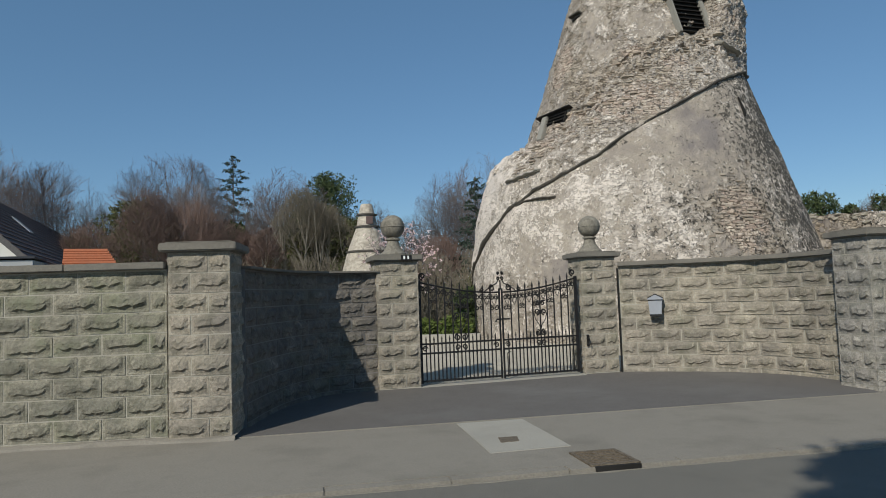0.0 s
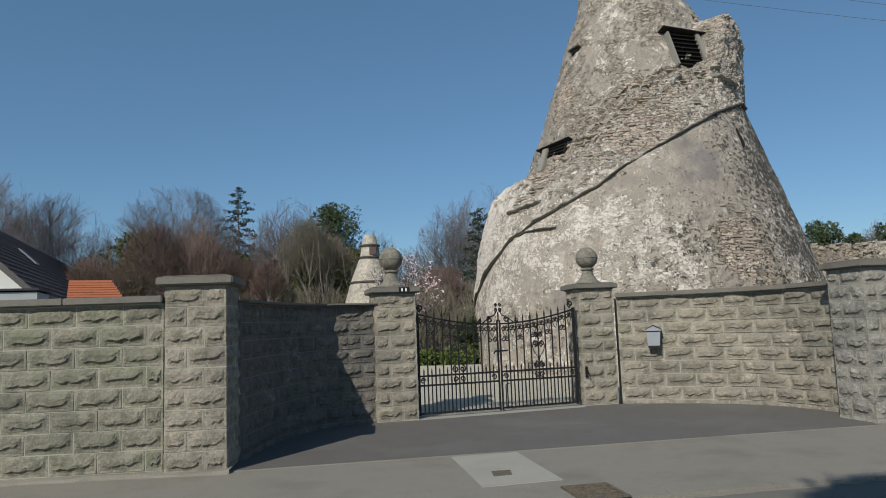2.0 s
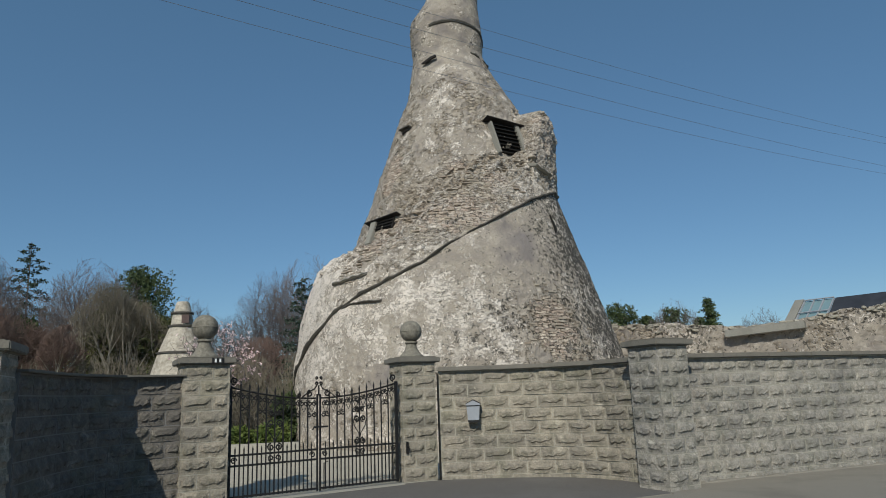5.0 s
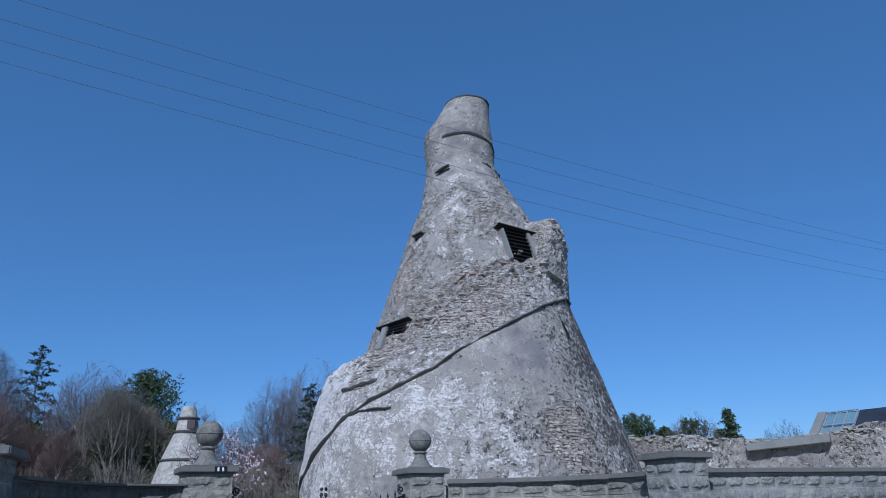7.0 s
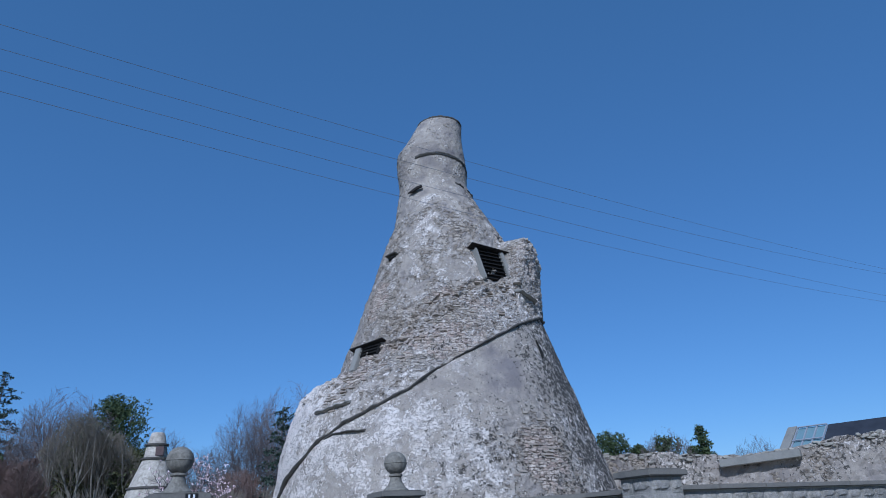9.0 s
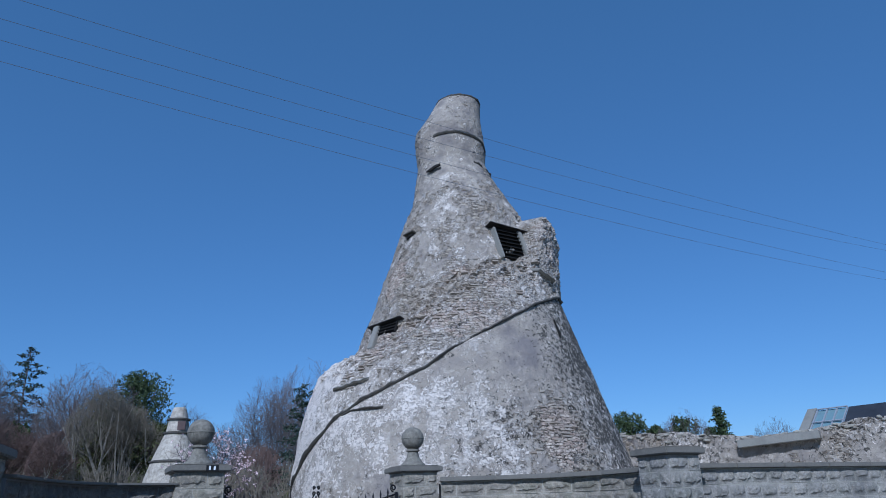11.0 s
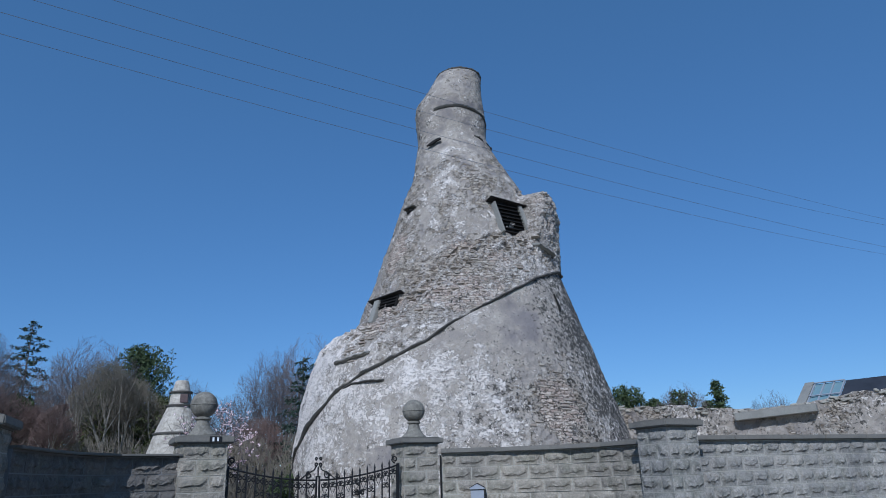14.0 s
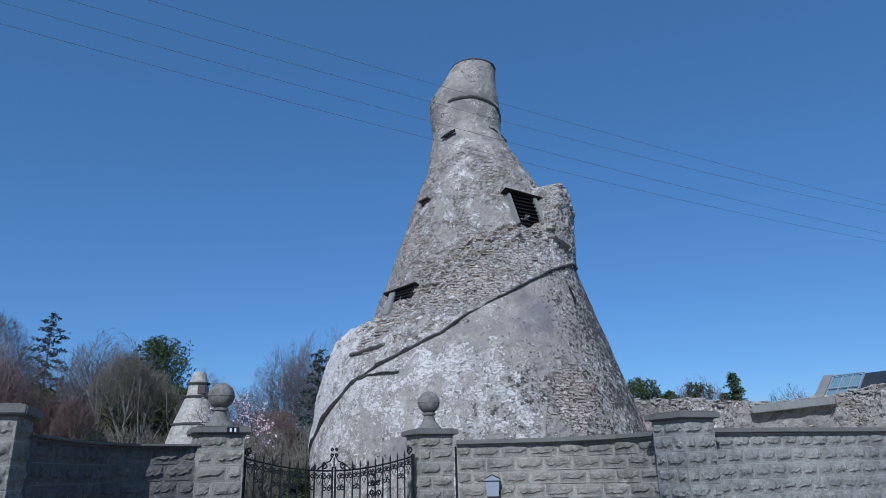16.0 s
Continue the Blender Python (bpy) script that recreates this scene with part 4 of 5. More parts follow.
    for k in range(7):
        bm = bmesh.new()
        box(bm, -0.44, -0.05, -0.008, 0.44, 0.05, 0.008, fm @ Matrix.Translation((0, -0.06, -0.44 + 0.15 * k)) @ Matrix.Rotation(radians(35), 4, 'X'))
        part("louvre", bm, M_WOOD, ob)
    bm = bmesh.new()
    box(bm, -0.76, -0.22, 0.565, 0.70, 0.15, 0.60, fm @ Matrix.Rotation(radians(4), 4, 'Y'), 0.01)
    part("hood", bm, M_WOOD, ob, "dark slab hood")
    for x0, x1, rot in ((-0.54, -0.46, -8), (0.45, 0.60, -10)):
        bm = bmesh.new()
        box(bm, x0, -0.14, -0.62, x1, 0.2, 0.56, fm @ Matrix.Rotation(radians(rot * 0.5), 4, 'Y'), 0.02)
        part("jamb", bm, M_GREYSLAB, ob, "pale rendered jamb")
    # smaller louvred opening low on the left
    fm = frame_at(-38.6, 6.42)
    bm = bmesh.new()
    box(bm, -0.36, -0.03, -0.16, 0.40, 0.3, 0.2, fm)
    part("opening", bm, M_HOLE, ob)
    for k in range(3):
        bm = bmesh.new()
        box(bm, -0.34, -0.045, -0.007, 0.38, 0.045, 0.007, fm @ Matrix.Translation((0, -0.05, -0.1 + 0.11 * k)) @ Matrix.Rotation(radians(35), 4, 'X'))
        part("louvre", bm, M_WOOD, ob)
    bm = bmesh.new()
    box(bm, -0.85, -0.16, 0.2, 0.62, 0.15, 0.24, fm @ Matrix.Rotation(radians(-3), 4, 'Y'), 0.012)
    part("hood", bm, M_WOOD, ob, "dark slab hood")
    bm = bmesh.new()
    box(bm, -0.62, -0.10, -0.62, -0.37, 0.2, 0.19, fm, 0.02)
    part("jamb", bm, M_GREYSLAB, ob, "pale rendered jamb")
    # broken beam end on the neck, small dark hollow, and slit
    fm = frame_at(-22, 12.48)
    bm = bmesh.new()
    tube(bm, [fm @ Vector(q) for q in ((-0.34, -0.03, -0.07), (-0.14, -0.06, -0.05), (0.04, -0.08, 0.02), (0.22, -0.08, 0.05))], [0.03, 0.07, 0.065, 0.055], 6)
    part("beam_end", bm, M_WOOD, ob, "rotten dark beam end")
    fm = frame_at(-40, 9.78)
    bm = bmesh.new()
    tube(bm, [fm @ Vector(q) for q in ((-0.17, -0.01, -0.06), (-0.02, -0.03, -0.01), (0.13, 0.0, 0.03))], [0.03, 0.065, 0.03], 6)
    part("hollow", bm, M_HOLE, ob)
    bm = bmesh.new()
    box(bm, -0.3, -0.13, 0.08, 0.2, 0.1, 0.12, fm)
    part("hollow_ledge", bm, M_LEDGE, ob)
    fm = frame_at(49, 6.2)
    bm = bmesh.new()
    v = [bm.verts.new(fm @ Vector(q)) for q in ((-0.06, -0.07, -0.30), (0.04, -0.07, -0.16), (-0.02, -0.07, 0.34), (-0.06, 0.2, -0.30), (0.04, 0.2, -0.16), (-0.02, 0.2, 0.34))]
    for q in ((0, 1, 2), (5, 4, 3), (0, 3, 4, 1), (1, 4, 5, 2), (2, 5, 3, 0)):
        bm.faces.new([v[k] for k in q])
    part("slit", bm, M_HOLE, ob, "narrow triangular slit")
    # exposed bricks and rubble on the broken band of the stair wall
    rnd = random.Random(3)
    bricks = []
    for s in range(6):
        bm = bmesh.new()
        box(bm, -0.11, -0.05, -0.032, 0.11, 0.05, 0.032)
        for q in bm.verts:
            q.co += Vector((rnd.uniform(-0.02, 0.02), rnd.uniform(-0.015, 0.015), rnd.uniform(-0.009, 0.009)))
        bricks.append(mesh_of("brick", bm, M_BRICK))
    made = 0
    while made < 290:
        pick = rnd.random()
        if pick < 0.62:
            d = rnd.uniform(-46, 46)
            z = interp(d, A_TOP, Z_TOP) + rnd.gauss(-0.45, 0.38)
            if z < interp(d, A_LEDGE, Z_LEDGE) + 0.3:
                continue
        elif pick < 0.8:
            d, z = rnd.gauss(32, 6), rnd.gauss(3.1, 0.55)
        elif pick < 0.9:
            d, z = rnd.gauss(-45, 8), rnd.gauss(8.2, 0.6)
        else:
            d, z = rnd.uniform(52, 80), rnd.uniform(9.4, 10.4)
        z = round(z / 0.085) * 0.085
        if abs(d - 39.5) < 15 and 8.5 < z < 10.0:     # clear of the louvred opening
            continue
        q = frame_at(d, z, rnd.uniform(-0.06, -0.03))
        piece("brick", rnd.choice(bricks), ob, q @ Matrix.Rotation(rnd.gauss(0, 0.03), 4, 'Y') @ Matrix.Diagonal((rnd.uniform(0.6, 1.1), 1, rnd.uniform(0.55, 0.9), 1)))
        made += 1
    return ob


def brick_material():
    m = Mat("weathered_thin_brick", 0.95)
    base = m.mix(m.random(), (0.36, 0.31, 0.25), (0.22, 0.165, 0.125))
    g = m.noise(30.0, 5.0, 0.7)
    m.colour(m.mix(m.ramp(g, 0.35, 0.7, 0.0, 0.6), base, (0.40, 0.36, 0.29)))
    return m.bump(g, 0.6, 0.01).m


M_BRICK = brick_material()
build_tower()

# ---- the little companion tower, far in the garden ----
mini = thing("pepperpot_tower", "small white stepped conical garden tower with dark ledges", "tower", Matrix.Translation((-3.12, 28.8, 0)))
for name, prof in (("skirt", [(2.0, -0.2), (1.14, 2.25), (0.86, 3.22)]), ("waist", [(0.83, 3.30), (0.46, 4.27)]), ("drum", [(0.43, 4.34), (0.36, 4.78)]), ("crown", [(0.34, 4.85), (0.26, 5.2), (0.22, 5.27)])):
    bm = bmesh.new()
    lathe(bm, prof, 26)
    part(name, bm, M_MINI, mini)
for r, z in ((0.92, 3.22), (0.53, 4.27), (0.44, 4.78)):
    bm = bmesh.new()
    lathe(bm, [(r - 0.12, z), (r, z + 0.005), (r, z + 0.06), (r - 0.1, z + 0.085)], 26)
    part("ledge", bm, M_LEDGE, mini)
bm = bmesh.new()
box(bm, 0.02, -0.44, 4.40, 0.30, -0.2, 4.72)
part("louvre_opening", bm, M_TILE, mini)

# ---- the garden wall of rubble and the roof behind it ----


def rubble_wall():
    ob = tagged(new("garden_wall"), "old rubble stone garden wall with broken top", "wall", kind="structure")
    # it runs from behind the tower towards the road wall; s is the way along it in metres
    start, way = Vector((10.3, 20.95, 0)), Vector((0.655, -0.755, 0))
    out = Vector((-0.755, -0.655, 0))
    xs = [0.1 * k for k in range(125)]
    top_x, top_z = [0, 1, 3.0, 4.3, 5.5, 6.4, 7.5, 9, 12.5], [3.35, 3.33, 3.2, 3.0, 2.95, 3.02, 3.2, 3.25, 3.2]
    bm = bmesh.new()
    NZ = 26
    front, back = [], []
    for x in xs:
        o = start + way * x
        zt = interp(x, top_x, top_z) + 0.07 * noise.noise(Vector((x * 1.3, 0, 0))) + 0.05 * noise.noise(Vector((x * 4.1, 2, 0)))
        col = []
        for j in range(NZ + 1):
            z = -0.15 + (zt + 0.15) * j / NZ
            p = Vector((x, 0, z))
            d = 0.06 * noise.noise(p * 1.6) + 0.05 * noise.noise(p * 5.0) + 0.025 * noise.noise(p * 11.0)
            q = o + out * d
            col.append(bm.verts.new((q.x, q.y, z)))
        front.append(col)
        q = o - out * 0.5
        back.append([bm.verts.new((q.x, q.y, -0.15)), bm.verts.new((q.x, q.y, zt - 0.05))])
    for a, b, c, d in zip(front, front[1:], back, back[1:]):
        for j in range(NZ):
            bm.faces.new((a[j], b[j], b[j + 1], a[j + 1]))
        bm.faces.new((a[-1], b[-1], d[1], c[1]))
        bm.faces.new((d[0], c[0], c[1], d[1]))
    face = part("rubble_face", bm, M_TOWER, ob)
    for key, lo, hi in (("bare", 0.0, 0.56), ("grime", 0.08, 0.40), ("brick", 0.0, 0.0), ("white", 0.0, 0.38)):
        layer = face.data.attributes.new(key, 'FLOAT', 'POINT')
        layer.data.foreach_set("value", [lo + (hi - lo) * (0.5 + noise.noise(v.co * 0.8 + Vector((len(key) * 3.1, 0, 0)))) for v in face.data.vertices])
    # stones proud of the face
    rnd = random.Random(21)
    shapes = []
    for s in range(6):
        b2 = bmesh.new()
        bmesh.ops.create_icosphere(b2, subdivisions=1, radius=1.0)
        for v in b2.verts:
            v.co = Vector((v.co.x * 0.12, v.co.y * 0.05, v.co.z * 0.05)) * rnd.uniform(0.8, 1.2)
        shapes.append(mesh_of("stone", b2, M_STONE))
    for k in range(90):
        x = rnd.uniform(0.3, 12.0)
        zt = interp(x, top_x, top_z)
        z = zt - abs(rnd.gauss(0, 0.12))
        if z < 1.2:
            continue
        o = start + way * x + out * 0.01
        piece("stone", rnd.choice(shapes), ob, Matrix.Translation((o.x, o.y, z)) @ Matrix.Rotation(math.atan2(way.y, way.x), 4, 'Z') @ Matrix.Rotation(rnd.uniform(-0.3, 0.3), 4, 'Y') @ Matrix.Diagonal((rnd.uniform(0.5, 1.2), 1, rnd.uniform(0.5, 1.1), 1)))
    bm = bmesh.new()
    q = start + way * 4.45
    box(bm, 0, -0.30, 0.03, 2.1, 0.1, 0.24, Matrix.Translation((q.x, q.y, 2.62)) @ Matrix.Rotation(math.atan2(way.y, way.x), 4, 'Z') @ Matrix.Rotation(-0.05, 4, 'Y'), 0.012)
    slab_ob = part("lintel_slab", bm, M_GREYSLAB, ob, "long grey concrete slab lying along the wall")
    return ob


def stone_material():
    m = Mat("field_stone", 0.95)
    g = m.noise(20.0, 5.0, 0.7)
    base = m.mix(m.random(), (0.42, 0.39, 0.33), (0.24, 0.22, 0.185))
    m.colour(m.mix(m.ramp(g, 0.35, 0.7, 0.0, 0.5), base, (0.3, 0.27, 0.21)))
    return m.bump(g, 0.6, 0.02).m


M_STONE = stone_material()
rubble_wall()


def modern_roof():
    m = Matrix.Translation((17.90, 20.35, -0.14)) @ Matrix.Rotation(radians(-65), 4, 'Z')
    ob = thing("garden_building", "low building with dark slate roof and glazed end", "building", m)
    bm = bmesh.new()
    box(bm, 0.13, 0.1, -0.15, 13.0, 1.0, 3.26)
    part("wall", bm, M_GREYRENDER, ob)
    bm = bmesh.new()
    f = [(1.17, -0.2, 3.30), (13.4, -0.2, 3.30), (13.4, 1.05, 4.28), (1.17, 1.05, 4.28)]
    lo = [bm.verts.new(Vector(q) - Vector((0, 0, 0.09))) for q in f]
    hi = [bm.verts.new(q) for q in f]
    bm.faces.new(hi), bm.faces.new(lo[::-1])
    for k in range(4):
        bm.faces.new((lo[k], lo[(k + 1) % 4], hi[(k + 1) % 4], hi[k]))
    roof = part("roof", bm, M_SLATE, ob, "dark slate roof")
    bm = bmesh.new()
    box(bm, 4.6, 0.2, 3.7, 5.2, 0.9, 4.12, bevel=0.02)
    part("roof_vent", bm, M_TILE, roof)
    slope = Matrix.Translation((0.15, -0.2, 3.27)) @ Matrix.Rotation(math.atan2(0.98, 1.25), 4, 'X')
    sk = 1.58
    bm = bmesh.new()
    box(bm, 0.0, 0.0, 0.0, 0.99, sk, 0.02, slope)
    part("roof_glazing", bm, M_ROOFGLASS, ob, "pale glass roof light")
    for k in range(4):
        bm = bmesh.new()
        box(bm, 0.33 * k - 0.022, 0, 0.021, 0.33 * k + 0.022, sk, 0.07, slope)
        part("glazing_bar", bm, M_BOX, ob)
    bm = bmesh.new()
    box(bm, -0.02, sk - 0.05, 0.0715, 1.0, sk, 0.10, slope)
    part("glazing_rail", bm, M_BOX, ob)
    bm = bmesh.new()
    box(bm, -0.02, sk * 0.48, 0.0715, 1.0, sk * 0.48 + 0.05, 0.10, slope)
    part("glazing_rail", bm, M_BOX, ob)
    bm = bmesh.new()
    box(bm, -0.22, -0.26, -0.15, 0.10, 1.08, 4.0)
    for v in bm.verts:
        if v.co.z > 1 and v.co.y < 0:
            v.co.z = 3.36
        elif v.co.z > 1:
            v.co.z = 4.36
    part("parapet", bm, M_GREYSLAB, ob, "pale concrete gable parapet")


modern_roof()

# ---- the white house beyond the left wall ----


def white_house():
    m = Matrix.Translation((-15.75, 19.60, -0.12)) @ Matrix.Rotation(math.atan2(0.34, 0.94), 4, 'Z')
    ob = thing("white_house", "white rendered house with steep dark tiled roof", "house", m)
    W, EAVE, APEX, L = 3.45, 2.85, 6.16, 30.0
    bm = bmesh.new()
    ring = [(-W, -0.15), (W, -0.15), (W, EAVE), (0, APEX), (-W, EAVE)]
    f0 = [bm.verts.new((x, 0, z)) for x, z in ring]
    f1 = [bm.verts.new((x, L, z)) for x, z in ring]
    bm.faces.new(f0), bm.faces.new(f1[::-1])
    for k in range(5):
        bm.faces.new((f0[(k + 1) % 5], f0[k], f1[k], f1[(k + 1) % 5]))
    part("wall", bm, M_RENDER, ob, "white rendered wall")
    pitch = math.atan2(APEX - EAVE, W)
    slope_len = math.hypot(APEX - EAVE, W) + 0.5
    n = 17
    for side in (1, -1):
        bm = bmesh.new()
        mm = Matrix.Translation((0, -0.28, APEX + 0.05)) @ Matrix.Rotation(side * pitch, 4, 'Y')
        box(bm, min(0, side * slope_len), 0, 0.0, max(0, side * slope_len), L + 0.4, 0.06, mm)
        roof = part("roof", bm, M_TILE, ob, "dark brown concrete tiles")
        for k in range(n):
            bm = bmesh.new()
            x0, x1 = slope_len * k / n, slope_len * (k + 1.12) / n
            a, b = (x0, x1) if side > 0 else (-x1, -x0)
            tip = mm @ Matrix.Translation((side * x0, 0, 0.065)) @ Matrix.Rotation(-side * 0.10, 4, 'Y') @ Matrix.Translation((-side * x0, 0, 0))
            box(bm, a, 0.02, 0.0, b, L + 0.38, 0.022, tip)
            part("tile_course", bm, M_TILE, roof)
        bm = bmesh.new()
        box(bm, min(0, side * slope_len), -0.04, -0.07, max(0, side * slope_len), -0.002, 0.10, mm)
        part("bargeboard", bm, M_VERGE, ob, "grey verge board")
    bm = bmesh.new()
    box(bm, 1.5, 8.6, 0.09, 2.4, 9.3, 0.15, Matrix.Translation((0, -0.28, APEX + 0.05)) @ Matrix.Rotation(pitch, 4, 'Y'))
    part("roof_light", bm, M_GREYRENDER, ob, "small roof light")
    bm = bmesh.new()
    box(bm, -0.85, -0.03, 3.25, 0.72, 0.05, 4.6)
    win = part("window_frame", bm, M_WHITE, ob)
    for k in range(3):
        bm = bmesh.new()
        box(bm, -0.78 + 0.5 * k, -0.045, 3.33, -0.36 + 0.5 * k, -0.031, 4.52)
        part("pane", bm, M_GLASS, win)
    bm = bmesh.new()
    box(bm, -0.95, -0.09, 3.17, 0.82, -0.005, 3.245)
    part("window_sill", bm, M_GREYRENDER, ob)
    bm = bmesh.new()
    box(bm, -0.05, -0.12, 5.05, 0.42, -0.002, 5.32, bevel=0.03)
    part("alarm_box", bm, M_WHITE, ob, "white alarm box")
    bm = bmesh.new()
    tube(bm, [(0.90, -0.06, 4.64), (1.05, -0.14, 4.68), (1.20, -0.06, 4.62)], [0.03, 0.05, 0.03], 6)
    part("cable_bracket", bm, M_TILE, ob)
    bm = bmesh.new()
    pts = [Vector((1.05, -0.15, 4.64)).lerp(Vector((-6.0, -0.9, 7.6)), k / 10) - Vector((0, 0, 0.5 * math.sin(math.pi * k / 10))) for k in range(11)]
    tube(bm, pts, 0.012, 4)
    tube(bm, [(1.05, -0.05, 4.64), (1.7, -0.05, 3.75), (2.7, -0.05, 2.8)], 0.012, 4)
    part("service_cable", bm, M_CABLE, ob)
    ann = thing("flat_roof_annexe", "flat-roofed grey and white annexe beside the house", "annexe", m)
    bm = bmesh.new()
    box(bm, -4.0, -3.2, -0.15, 1.5, -1.2, 2.98)
    part("grey_wall", bm, M_GREYRENDER, ann, "grey rendered wall")
    bm = bmesh.new()
    box(bm, -4.05, -3.26, 2.981, 1.57, -1.15, 3.05)
    part("roof_edge", bm, M_SLATE, ann)
    bm = bmesh.new()
    box(bm, 1.51, -1.9, -0.15, 2.9, -0.3, 2.88)
    part("white_wall", bm, M_RENDER, ann, "white rendered wall")
    bm = bmesh.new()
    box(bm, 2.901, -1.9, -0.15, 3.9, -0.3, 2.84)
    part("side_wall", bm, M_GREYRENDER, ann)
    bm = bmesh.new()
    box(bm, 1.58, -1.97, 2.881, 3.96, -0.24, 2.94)
    part("roof_edge", bm, M_SLATE, ann)


white_house()
shed = thing("tiled_outhouse", "small outhouse with orange clay tiled roof", "outhouse", Matrix.Translation((-13.1, 25.1, 0)) @ Matrix.Rotation(radians(26), 4, 'Z'))
bm = bmesh.new()
box(bm, -0.55, 0.1, -0.15, 0.95, 2.4, 2.75)
part("wall", bm, M_RENDER, shed)
rp = math.atan2(0.62, 1.0)
for k in range(8):
    bm = bmesh.new()
    tip = Matrix.Translation((0, 0.155 * k - 0.1, 2.75 + 0.10 * k)) @ Matrix.Rotation(rp - 0.12, 4, 'X')
    box(bm, -0.72 + 0.0 * k, 0, 0, 1.15 - 0.055 * k, 0.24, 0.03, tip)
    part("tile_course", bm, M_ORANGE, shed)

# ---- trees and shrubs ----


def crown_points(rnd, spec, height, n):
    """Where the twigs end: a rounded, uneven crown, densest near its outside."""
    out = []
    c = height * (spec["low"] + 1) / 2
    rz, rx = height - c, height * spec["wide"]
    bumps = [(Vector((rnd.gauss(0, 1), rnd.gauss(0, 1), rnd.gauss(0, 1))).normalized(), rnd.uniform(-0.16, 0.10)) for k in range(14)]
    while len(out) < n:
        d = Vector((rnd.gauss(0, 1), rnd.gauss(0, 1), rnd.gauss(0.25, 1))).normalized()
        swell = 1 + sum(h * max(d.dot(b), 0) ** 6 for b, h in bumps)
        r = swell * rnd.uniform(spec["inner"], 1.0) ** 0.6
        out.append(Vector((d.x * rx * r, d.y * rx * r, min(c + d.z * rz * r, height * 1.02))))
    return out


def branch(rnd, base, way, goals, level, spec, thick, thin):
    """Forks towards its goals, sharing them out until each has its own twig."""
    n = len(goals)
    r = spec["tip"] * n ** spec["taper"]
    if n <= 2:
        for g in goals:
            bend = (g - base).length * 0.05
            mid = base.lerp(g, 0.5) + Vector((rnd.gauss(0, bend), rnd.gauss(0, bend), -bend * 0.6))
            thin.append(([base, mid, g], [spec["tip"], spec["tip"] * 0.8, spec["tip"] * 0.4], 3))
        return
    c = sum(goals, Vector()) / n
    span = (c - base).length
    end = base + ((c - base).normalized() * 0.66 + way * 0.34).normalized() * span * rnd.uniform(0.36, 0.5)
    mid = base.lerp(end, 0.5) + way * span * 0.06 + Vector((rnd.gauss(0, 1), rnd.gauss(0, 1), 0)) * span * 0.009
    r2 = spec["tip"] * (n * 0.6) ** spec["taper"]
    (thick if n > 60 else thin).append(([base, mid, end], [r, (r + r2) / 2, r2], 6 if n > 300 else 5 if n > 60 else 3))
    way = (end - mid).normalized()
    axis = Vector((rnd.gauss(0, 1), rnd.gauss(0, 1), rnd.gauss(0, 0.7)))
    best = max((axis, axis.cross(way), Vector((rnd.gauss(0, 1), rnd.gauss(0, 1), 0.2))), key=lambda q: float(np.var([g.dot(q.normalized()) for g in goals[:60]])))
    order = sorted(goals, key=lambda g: g.dot(best))
    cut = int(n * rnd.uniform(0.35, 0.65))
    for share in (order[:max(cut, 1)], order[max(cut, 1):]):
        if share:
            branch(rnd, end if rnd.random() < 0.7 else base.lerp(end, rnd.uniform(0.6, 1.0)), way, share, level + 1, spec, thick, thin)


def fast_tubes(name, branches, material):
    """Many tubes straight into one mesh."""
    verts, faces = [], []
    for pts, rad, sides in branches:
        base = len(verts)
        for i, p in enumerate(pts):
            d = (pts[min(i + 1, len(pts) - 1)] - pts[max(i - 1, 0)]).normalized()
            s = d.orthogonal().normalized()
            o = d.cross(s)
            for k in range(sides):
                a = 2 * math.pi * k / sides
                verts.append(tuple(p + (s * math.cos(a) + o * math.sin(a)) * rad[i]))
        for i in range(len(pts) - 1):
            for k in range(sides):
                a0, a1 = base + i * sides + k, base + i * sides + (k + 1) % sides
                faces.append((a0, a1, a1 + sides, a0 + sides))
    me = bpy.data.meshes.new(name)
    me.from_pydata(verts, [], faces)
    me.materials.append(material)
    return me


def tufts(name, centres, size, rnd, material, flat=0.0, blades=3):
    """Small crossed leaf clumps round the centres."""
    verts, faces = [], []
    for c in centres:
        for b in range(blades):
            u = Vector((rnd.gauss(0, 1), rnd.gauss(0, 1), rnd.gauss(0, 1) * (1 - flat))).normalized()
            v = u.orthogonal().normalized()
            v = Matrix.Rotation(rnd.uniform(0, 6.28), 3, u) @ v
            s = size * rnd.uniform(0.6, 1.4)
            k = len(verts)
            verts += [tuple(c - v * s * 0.35), tuple(c + u * s * 0.5 - v * s * 0.1), tuple(c + u * s + v * s * 0.15), tuple(c + u * s * 0.45 + v * s * 0.35)]
            faces.append((k, k + 1, k + 2, k + 3))
    me = bpy.data.meshes.new(name)
    me.from_pydata(verts, [], faces)
    me.materials.append(material)
    return me


